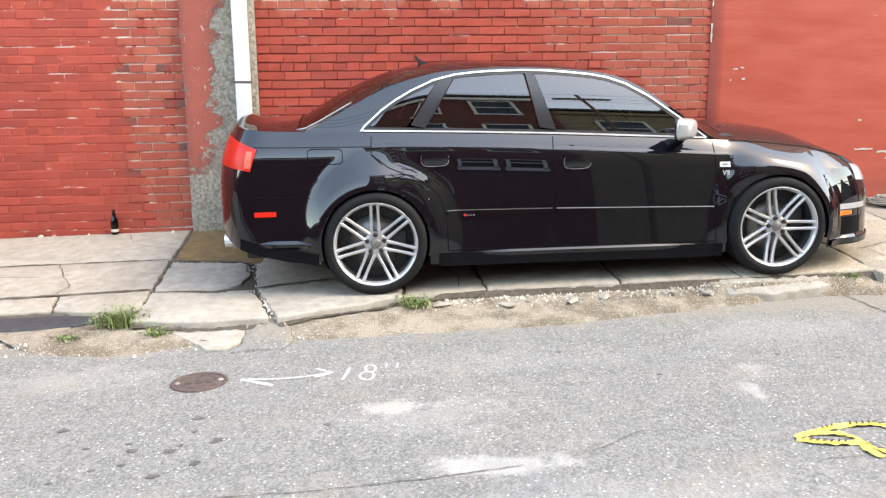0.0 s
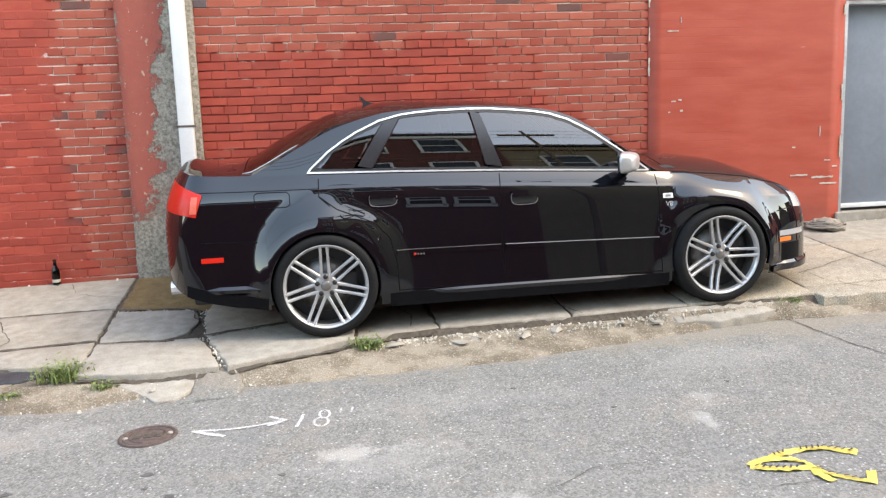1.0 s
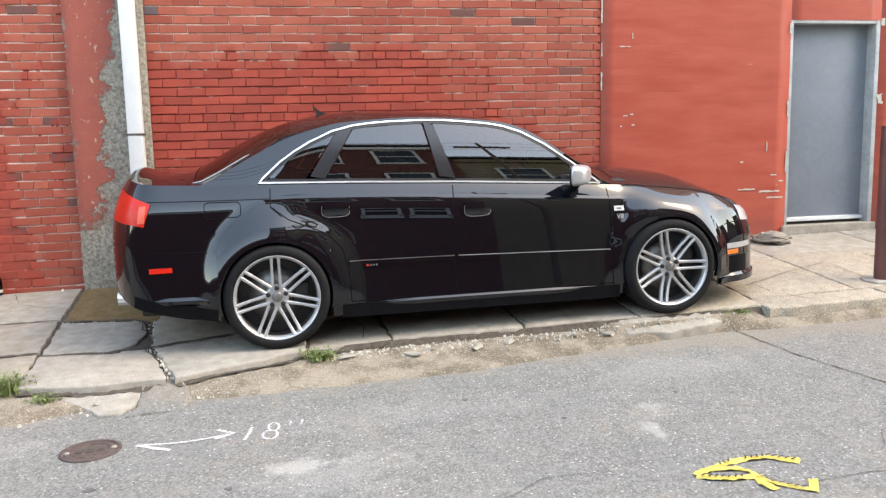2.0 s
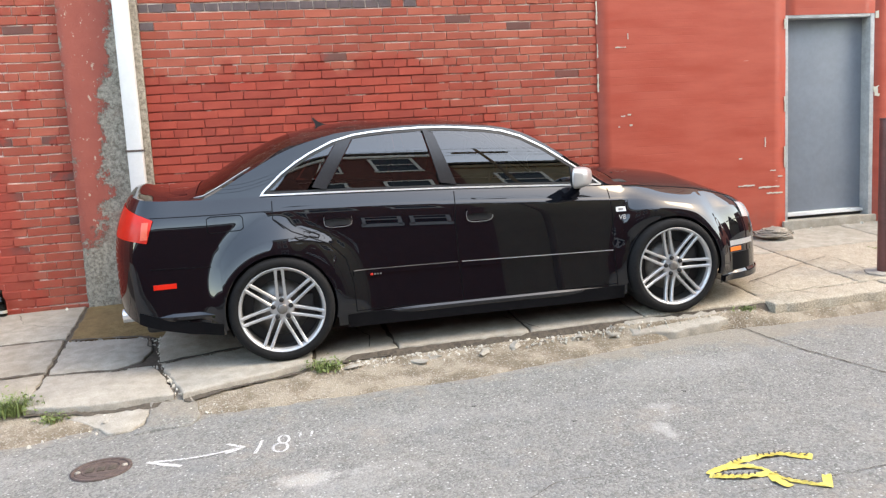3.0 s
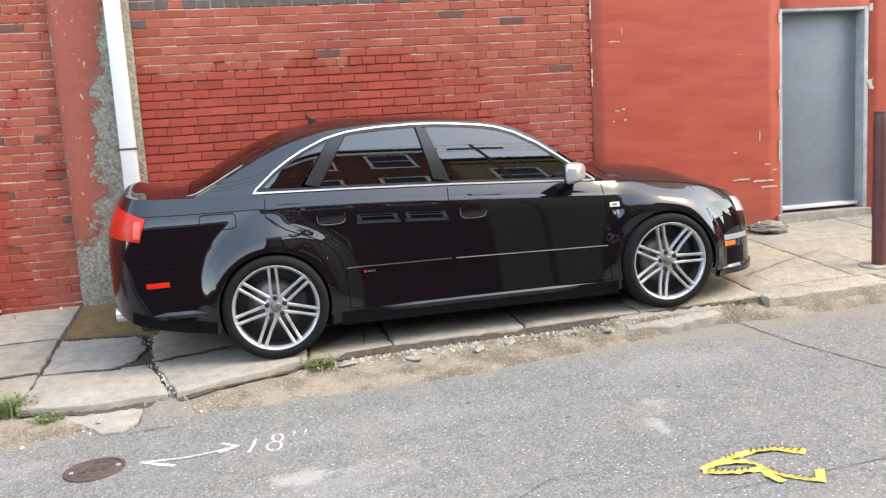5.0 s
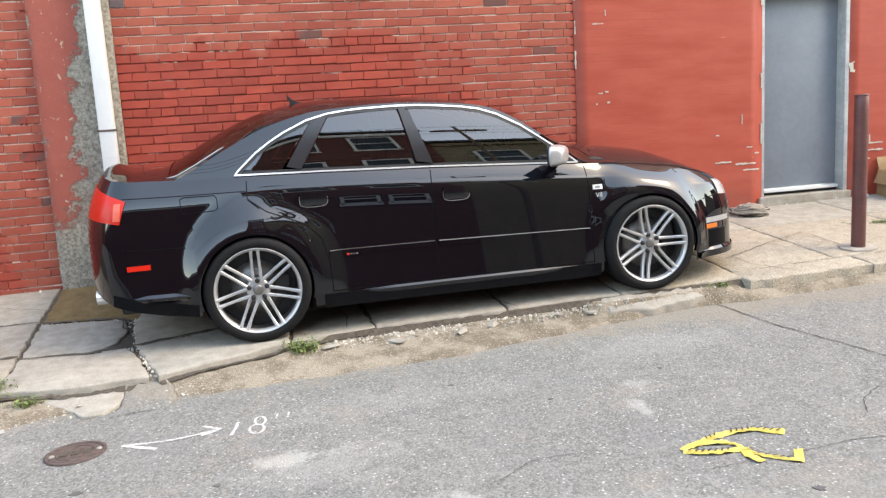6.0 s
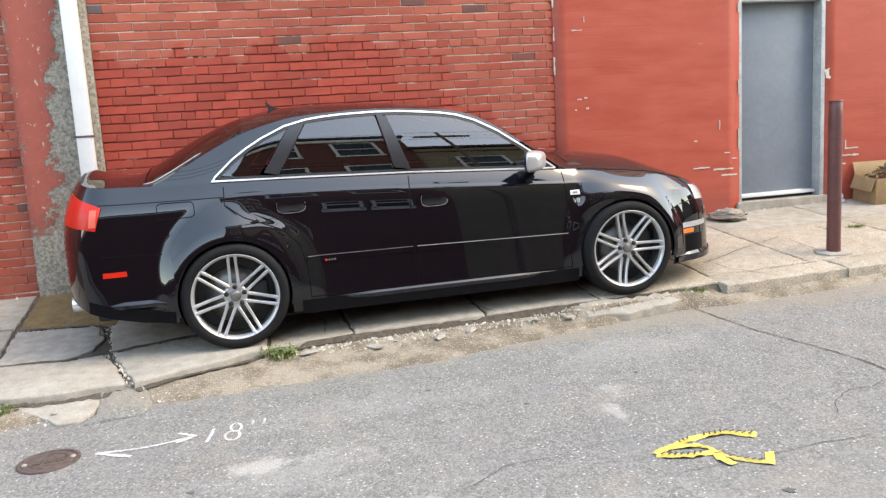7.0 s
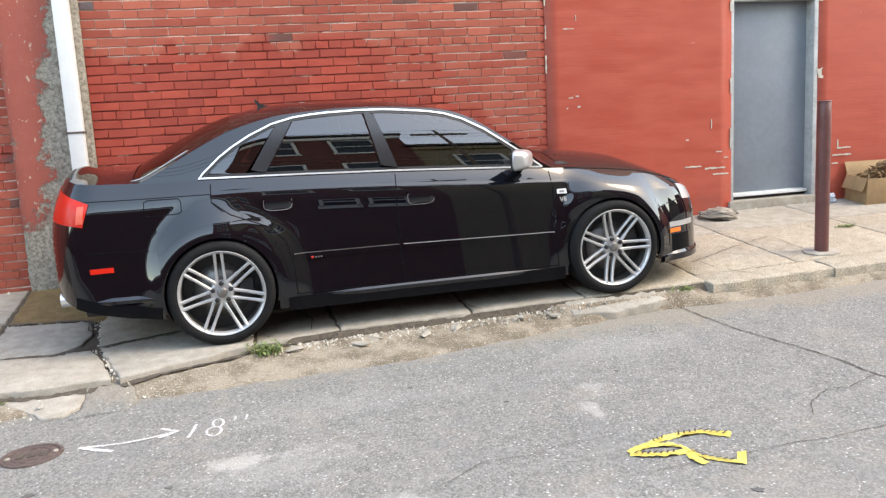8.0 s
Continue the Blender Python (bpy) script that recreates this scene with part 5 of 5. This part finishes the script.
def dense(pts, step=0.03, wander=0.0):
    out = []
    for (ax, ay), (bx, by) in zip(pts, pts[1:]):
        n = max(1, int(math.hypot(bx - ax, by - ay) / step))
        for i in range(n):
            t = i / n
            out.append((ax + (bx - ax) * t + rng.uniform(-wander, wander), ay + (by - ay) * t + rng.uniform(-wander, wander)))
    return out + [pts[-1]]


for pts, w in (
    ([(3.06, -1.98), (3.04, -2.14), (3.05, -2.48), (3.06, -2.76), (3.11, -3.04), (3.155, -3.3), (3.18, -3.5), (3.17, -3.76), (3.2, -3.85)], 0.020),
    ([(3.19, -3.77), (2.93, -3.867), (2.81, -3.853), (2.642, -3.962), (2.55, -4.10)], 0.009),
    ([(2.03, -4.335), (2.15, -4.325), (2.266, -4.316), (2.446, -4.333), (2.742, -4.314), (3.1, -4.25)], 0.008),
    ([(1.60, -4.325), (1.69, -4.328), (1.81, -4.34)], 0.008),
    ([(0.70, -4.16), (0.88, -4.079), (0.98, -4.0), (1.065, -3.972), (1.15, -3.985), (1.232, -3.992), (1.35, -3.955), (1.467, -3.940)], 0.007),
    ([(1.467, -3.940), (1.55, -3.945), (1.626, -3.940), (1.70, -3.90), (1.788, -3.877)], 0.005),
    ([(-0.85, -4.30), (-0.544, -4.284), (-0.282, -4.283), (-0.036, -4.269), (0.184, -4.246), (0.5, -4.2)], 0.009),
    ([(-0.75, -2.38), (-0.80, -2.46), (-0.95, -2.56), (-1.05, -2.66)], 0.010),
):
    part("crack", ribbon(dense(pts, 0.03, 0.007), w * 0.42, road_z, 0.004, 0.6, taper=True), "under", ground, "dark crack in the asphalt")
for pts, w in (
    ([(3.48, -1.50), (3.72, -1.40), (3.98, -1.265), (4.25, -1.15), (4.5, -1.053), (4.51, -1.2), (4.5, -1.356), (4.5, -1.6)], 0.009),
    ([(3.56, -1.45), (3.58, -1.73), (3.75, -1.97)], 0.009),
    ([(1.50, -1.60), (1.60, -1.80), (1.66, -1.95)], 0.010),
    ([(-2.30, -0.9), (-2.18, -1.2), (-2.05, -1.45), (-2.1, -1.63)], 0.008),
    ([(-3.3, -0.95), (-2.9, -1.02), (-2.6, -1.18), (-2.3, -1.22)], 0.008),
    ([(-2.0, -0.1), (-1.9, -0.4), (-1.7, -0.55), (-1.52, -0.62)], 0.006),
    ([(-0.93, -1.06), (-0.90, -1.3), (-0.82, -1.45), (-0.86, -1.7)], 0.010),
    ([(0.46, -1.42), (0.55, -1.65), (0.52, -1.9)], 0.010),
):
    part("crack", ribbon(dense(pts, 0.035, 0.007), w * 0.75, walk_z, 0.006, 0.6, taper=True), "under", pavement, "dark crack in the concrete")

# Dark ribbons paint the shadow under the overhanging slab edges.
for pts in ([(-1.47, -2.215), (-1.25, -2.255), (-1.06, -2.288), (-0.85, -2.285), (-0.665, -2.278)], [(-0.60, -2.282), (-0.45, -2.235), (-0.28, -2.188), (-0.05, -2.115), (0.14, -2.048)], [(0.17, -2.006), (0.45, -1.97), (0.70, -1.945)]):
    part("crack", ribbon(dense(pts, 0.03, 0.006), 0.036, gutter_height, 0.012, 0.5, taper=True), "under", pavement, "dark shadow line painted under the slab edge")

for pts in ([(-4.6, -0.865), (-3.0, -0.887), (-1.51, -0.907)], [(-4.6, -1.665), (-2.06, -1.632), (-1.487, -1.607)], [(-1.46, -1.664), (-1.05, -1.72), (-0.87, -1.66)], [(-1.48, -0.944), (-0.99, -1.045), (-0.87, -1.15)], [(-0.79, -1.685), (-0.3, -1.565), (0.2, -1.45)]):
    part("joint", ribbon(dense(pts, 0.05, 0.006), 0.032, walk_z, 0.002, 0.6, taper=True), "under", pavement, "dark earth in the joint between slabs")

# Sprayed length mark: a double arrow and a number.
mark = thing("road_marking", "white spray-painted arrow and number eighteen inches on asphalt", "road marking")
for pts, w in (([(-0.716, -3.04), (-0.63, -3.10), (-0.549, -3.154)], 0.028), ([(-0.72, -3.04), (-0.60, -3.058), (-0.486, -3.068), (-0.37, -3.05), (-0.264, -3.019)], 0.018), ([(-0.345, -2.945), (-0.30, -2.985), (-0.258, -3.02), (-0.30, -3.05), (-0.35, -3.072)], 0.019)):
    part("stroke", ribbon(dense(pts, 0.02, 0.002), w, road_z, 0.004, 0.3), "chalk", mark)
part("digit", ribbon(dense([(-0.172, -2.964), (-0.19, -3.05), (-0.208, -3.133)], 0.02, 0.002), 0.016, road_z, 0.004, 0.25), "chalk", mark)
eight = [(-0.066 + 0.026 * math.sin(a), -2.991 + 0.058 * math.cos(a)) for a in [2 * math.pi * i / 22 for i in range(23)]]
bm = ribbon(eight, 0.013, road_z, 0.004, 0.15)
lower = [(-0.086 + 0.036 * math.sin(a), -3.098 + 0.060 * math.cos(a)) for a in [2 * math.pi * i / 22 for i in range(23)]]
part("digit", ribbon(lower, 0.0135, road_z, 0.0042, 0.15, bm), "chalk", mark)
part("stroke", ribbon([(0.022, -2.926), (0.018, -2.96), (0.013, -2.99)], 0.012, road_z, 0.004), "chalk", mark)
part("stroke", ribbon([(0.081, -2.931), (0.074, -2.97), (0.067, -3.005)], 0.012, road_z, 0.004), "chalk", mark)

# Small iron cover.
cover = thing("iron_cover", "small rusty round iron cover set in the asphalt", "manhole cover", m=Matrix.Translation((-0.924, -3.039, road_z(-0.924, 0))) @ pose(0, 0, 0, 0, -1.06, 0) @ Matrix.Diagonal((0.93, 0.93, 1, 1)))
part("ring", lathe([(0.150, 0.0), (0.150, 0.007), (0.134, 0.008), (0.131, 0.002)], 40, "z"), "iron", cover)
part("lid", lathe([(0.0005, 0.005), (0.12, 0.005), (0.128, 0.003), (0.13, 0.0)], 40, "z"), "iron", cover)
for s in (-1, 1):
    part("lifting_lug", lathe([(0.0005, 0.011), (0.010, 0.011), (0.014, 0.008), (0.015, 0.004)], 16, "z"), "slab", cover, "pale worn lug").matrix_local = Matrix.Translation((0.112 * s, 0.012 * s, 0))
part("raised_rim", lathe([(0.088, 0.004), (0.089, 0.0085), (0.096, 0.0085), (0.098, 0.004)], 36, "z"), "iron", cover)
for s in (-1, 0, 1):
    part("raised_plate", box_bm((0.055 * s - 0.020, -0.030, 0.004), (0.055 * s + 0.020, 0.030, 0.0085), 0.003), "under", cover, "dirt-filled recess plate")

# Dark oil drops.
for k, (x, y) in enumerate(((-1.05, -3.82), (-1.08, -3.75), (-0.83, -3.66), (-0.717, -3.767), (-0.73, -3.79), (-0.844, -3.516), (-1.166, -3.98), (-1.294, -4.07), (-0.91, -4.07), (-0.86, -3.80), (-1.41, -3.56), (-1.25, -3.77), (-1.06, -3.95), (-0.77, -3.98), (-0.262, -3.68), (-0.9, -3.85), (1.35, -3.33), (2.05, -3.14), (1.9, -4.62), (0.95, -2.9))):
    r = (0.024, 0.012, 0.015, 0.022, 0.014)[k % 5]
    poly = [(x + r * (1 + rng.uniform(-0.45, 0.45)) * math.cos(a), y + 0.85 * r * (1 + rng.uniform(-0.45, 0.45)) * math.sin(a)) for a in [2 * math.pi * i / 11 for i in range(11)]]
    part("oil_spot", prism(poly, 0.0005, 0.003, lambda u, v, d: (u, v, road_z(u, v) + d)), "oil", ground, flat=True)


# ---- yellow tape ----
tape = thing("caution_tape", "crumpled yellow caution tape with black print lying on asphalt", "tape")


def tape_strip(name, pts, width, twist=0.5, lift_by=0.004):
    line = dense(pts, 0.012)
    rows = []
    n = len(line)
    for i, (x, y) in enumerate(line):
        (px, py), (qx, qy) = line[max(0, i - 1)], line[min(n - 1, i + 1)]
        d = Vector((qx - px, qy - py)).normalized()
        row = []
        for s in (-1, -0.33, 0.33, 1):
            w = width / 2 * s * (0.8 + 0.25 * noise.noise((x * 9, y * 9, 7)))
            u, v = x - d.y * w, y + d.x * w
            row.append((u, v, road_z(u, v) + lift_by + 0.006 * (0.5 + 0.5 * math.sin(i * 0.33 + 2 * s * twist)) + 0.007 * noise.noise((u * 45, v * 45, 1))))
        rows.append(row)
    bm = grid_bm(rows, flip=True)
    return part(name, bm, "yellow", tape), line


def tape_print(line, a, b, width):
    """Unreadable print: short slanted bars across the band."""
    n = len(line)
    for i in range(int(a * n), int(b * n) - 1, 2):
        (x, y), (qx, qy) = line[i], line[i + 1]
        d = Vector((qx - x, qy - y)).normalized()
        c = Vector((-d.y, d.x))
        p = [Vector((x, y)) + c * width * k + d * (0.006 * k / 0.25) for k in (-0.32, 0.32)]
        bm = ribbon([tuple(p[0]), tuple((p[0] + p[1]) / 2), tuple(p[1])], 0.0075, road_z, 0.0165)
        part("print_bar", bm, "tape_ink", tape)


_, l1 = tape_strip("strip", [(1.620, -4.145), (1.70, -4.105), (1.796, -4.07), (1.895, -4.058), (2.0, -4.062), (2.045, -4.106), (2.095, -4.148)], 0.052)
tape_print(l1, 0.30, 0.45, 0.036)
tape_print(l1, 0.56, 0.99, 0.052)
_, l2 = tape_strip("strip", [(1.618, -4.148), (1.66, -4.180), (1.741, -4.213), (1.846, -4.224)], 0.050, 0.8)
tape_print(l2, 0.12, 0.85, 0.04)
_, l3 = tape_strip("strip", [(1.80, -4.125), (1.84, -4.167), (1.855, -4.236), (1.872, -4.30), (1.92, -4.353), (1.985, -4.41)], 0.032, 0.9)
tape_print(l3, 0.40, 0.9, 0.03)
tape_strip("strip", [(2.035, -4.315), (2.005, -4.36), (1.972, -4.41)], 0.042)
tape_strip("strip", [(1.85, -4.22), (1.83, -4.29), (1.845, -4.355)], 0.055, 0.7)
tape_strip("strip", [(1.70, -4.105), (1.76, -4.115), (1.83, -4.14)], 0.055, 0.7)

# ---- bollard, carton, rag, bottle ----
bz = walk_z(4.56, -1.645)
bollard = thing("bollard", "brown-red painted steel pipe bollard set in concrete", "bollard", m=Matrix.Translation((4.56, -1.645, bz)))
part("post", lathe([(0.0005, 1.170), (0.044, 1.170), (0.050, 1.163), (0.052, 1.05), (0.052, 0.3), (0.0525, -0.05)], 32, "z"), "bollard", bollard)
part("rim", lathe([(0.052, 1.163), (0.054, 1.168), (0.05, 1.175), (0.043, 1.172)], 32, "z"), "bollard", bollard)
part("footing", prism(rough_poly([(0.15 * math.cos(a), 0.13 * math.sin(a)) for a in [2 * math.pi * i / 12 for i in range(12)]], 0.03, 0.012), -0.02, 0.012, lambda u, v, d: (u, v, d + SLOPE * u + 0.082 * v), 0.006), "kerb", bollard, "pale concrete collar")

box = thing("cardboard_box", "open brown cardboard box filled with dry leaves", "box", m=Matrix.Translation((6.07, -0.40, walk_z(6.10, -0.35))) @ pose(0, 0, 0, 4, 0, -6))
for lo, hi in (((0, 0, 0), (0.62, 0.008, 0.25)), ((0, 0.34, 0), (0.62, 0.348, 0.25)), ((0, 0.008, 0), (0.008, 0.34, 0.25)), ((0.612, 0.008, 0), (0.62, 0.34, 0.25)), ((0, 0, -0.01), (0.62, 0.348, 0.002))):
    part("panel", box_bm(lo, hi, 0.002), "cardboard", box)
part("flap", box_bm((-0.003, 0, 0), (0.003, 0.32, 0.13), 0.002), "cardboard", box).matrix_local = Matrix.Translation((-0.004, 0.012, 0.245)) @ pose(0, 0, 0, 0, -160, 0)
part("flap", box_bm((0, -0.003, 0), (0.6, 0.003, 0.13), 0.002), "cardboard", box).matrix_local = Matrix.Translation((0.01, 0.346, 0.248)) @ pose(0, 0, 0, -25, 0, 0)
bm = bmesh.new()
for _ in range(420):
    u, v = rng.uniform(0.02, 0.6), rng.uniform(0.02, 0.33)
    hgt = 0.20 + 0.16 * math.exp(-((u - 0.33) ** 2 / 0.04 + (v - 0.2) ** 2 / 0.02)) + rng.uniform(-0.03, 0.02)
    m = Matrix.Translation((u, v, hgt)) @ Euler((rng.uniform(-1, 1), rng.uniform(-1, 1), rng.uniform(0, 6))).to_matrix().to_4x4()
    a = rng.uniform(0.02, 0.05)
    pts = [m @ Vector(p) for p in ((-a, 0, 0), (0, -a * 0.35, 0.006), (a, 0, 0.002), (0, a * 0.35, 0.006))]
    bm.faces.new([bm.verts.new(p) for p in pts])
heap = part("leaf_heap", bm, "straw", None, flat=True)
heap.matrix_world = box.matrix_world
tagged(heap, "heap of dry brown leaves in a cardboard box", "leaves", kind="stuff")


def crumple(name, label, category, at, size, material, seed, squash=0.5):
    bm = bmesh.new()
    bmesh.ops.create_icosphere(bm, subdivisions=4, radius=1)
    for v in bm.verts:
        p = v.co.copy()
        f = 0.72 + 0.35 * noise.noise(p * 1.6 + Vector((seed, 0, 0))) + 0.22 * noise.noise(p * 4.5 + Vector((0, seed, 0))) - 0.14 * abs(noise.noise(p * 9 + Vector((0, 0, seed))))
        q = p * f
        v.co = Vector((q.x * size[0], q.y * size[1], max(0.0, q.z + 0.35) * size[2]))
    ob = part(name, bm, material, None, flat=False, sharp=50)
    ob.location = at
    return tagged(ob, label, category)


crumple("rag", "flattened grey-brown rag on concrete beside the door", "rag", (4.56, -0.24, walk_z(4.56, -0.24) - 0.004), (0.23, 0.20, 0.085), "rag", 3)
for k in range(5):
    pts = [(4.56 + (0.11 + 0.022 * k) * math.cos(a) + 0.02 * noise.noise((k, a, 0)), -0.24 + (0.09 + 0.02 * k) * math.sin(a), walk_z(4.56, -0.24) + 0.075 - 0.012 * k + 0.012 * noise.noise((a * 2, k, 1))) for a in [2 * math.pi * i / 24 for i in range(20)]]
    ob = part("cloth_strip", tube(pts, 0.010, 6), "rag")
    tagged(ob, "twisted strip of grey-brown cloth on a rag", "rag", "twisted cloth strips")
crumple("plastic_bag", "crumpled blue and white plastic bag beside a carton", "plastic bag", (5.86, -0.13, walk_z(5.86, -0.13) - 0.005), (0.10, 0.07, 0.10), "carpet", 9)

bt = thing("beer_bottle", "dark green glass bottle with pale label beside the wall", "bottle", m=Matrix.Translation((-2.13, -0.065, walk_z(-2.13, -0.065) + 0.002)))
part("glass", lathe([(0.0005, 0.004), (0.028, 0.002), (0.031, 0.01), (0.031, 0.10), (0.027, 0.125), (0.015, 0.15), (0.0125, 0.18), (0.0125, 0.192), (0.0145, 0.193), (0.0145, 0.205), (0.0005, 0.205)], 28, "z"), "bottle", bt)
part("label", lathe([(0.0316, 0.022), (0.0318, 0.023), (0.0318, 0.045), (0.0316, 0.046)], 28, "z"), "label", bt, "pale paper label")
for k in range(14):
    bm = bmesh.new()
    x = rng.choice((rng.uniform(-3, -1.6), rng.uniform(4.0, 6.5), rng.uniform(3.9, 5)))
    stone_bm(bm, (0, 0, 0), rng.uniform(0.008, 0.02))
    ob = part("pebble", bm, "stone", flat=True)
    y = rng.uniform(-0.10, -0.04)
    ob.location = (x, y, walk_z(x, y) + 0.004)
    tagged(ob, "small pale pebble at the foot of the wall", "pebble", "pebbles along the wall")


# ---- weeds ----
def weed(at, base_z, height, spread, blades, leaves, seed, label):
    r = random.Random(seed)
    bm = bmesh.new()
    for _ in range(blades):
        a, lean, h = r.uniform(0, 6.28), r.uniform(0.2, 1.1), height * r.uniform(0.45, 1.1)
        ox, oy = r.gauss(0, spread * 0.4), r.gauss(0, spread * 0.25)
        d, w = Vector((math.cos(a), math.sin(a), 0)), r.uniform(0.0022, 0.0045)
        side_d = Vector((-d.y, d.x, 0)) * w
        rows = []
        for t in (0, 0.35, 0.7, 1.0):
            c = Vector((ox, oy, 0)) + d * (lean * h * t * t * 0.8) + Vector((0, 0, h * (t - 0.25 * t * t)))
            rows.append([c - side_d * (1 - t * 0.95), c + side_d * (1 - t * 0.95)])
        grid_bm(rows, bm=bm)
    for _ in range(leaves):
        a, e = r.uniform(0, 6.28), r.uniform(-0.3, 0.9)
        c = Vector((r.gauss(0, spread * 0.55), r.gauss(0, spread * 0.3), abs(r.gauss(height * 0.35, height * 0.25)) + 0.004))
        m = Matrix.Translation(c) @ Euler((r.uniform(-0.7, 0.7), e, a)).to_matrix().to_4x4()
        s = r.uniform(0.010, 0.030)
        q = [m @ Vector(p) * 1.0 for p in ((0, 0, 0), (s * 0.5, -s * 0.32, 0.002), (s * 1.1, 0, -0.002), (s * 0.5, s * 0.32, 0.002))]
        bm.faces.new([bm.verts.new(p) for p in q])
    ob = part("weed", bm, "leaf", flat=True)
    ob.location = (*at, base_z)
    return tagged(ob, label, "weed", kind="stuff")


weed((-1.545, -2.16), gutter_height(-1.545, -2.16) + 0.01, 0.145, 0.15, 260, 200, 1, "bushy green weed growing from the kerb joint")
weed((-1.30, -2.30), gutter_height(-1.3, -2.3), 0.06, 0.09, 60, 90, 2, "low green weed in the sandy gutter")
weed((-1.80, -2.30), gutter_height(-1.8, -2.3), 0.04, 0.08, 40, 60, 3, "low green weed in the sandy gutter")
weed((0.22, -2.06), gutter_height(0.22, -2.06) + 0.005, 0.085, 0.10, 130, 260, 4, "leafy green weed beside the rear wheel")
weed((5.28, -1.05), walk_z(5.28, -1.05), 0.03, 0.10, 60, 60, 5, "sparse low weed in a pavement crack")
weed((5.05, -1.0), walk_z(5.05, -1.0), 0.02, 0.05, 30, 20, 6, "sparse low weed in a pavement crack")
weed((3.14, -2.0), gutter_height(3.14, -2.0), 0.03, 0.10, 50, 50, 7, "low green weed in the broken kerb gap")
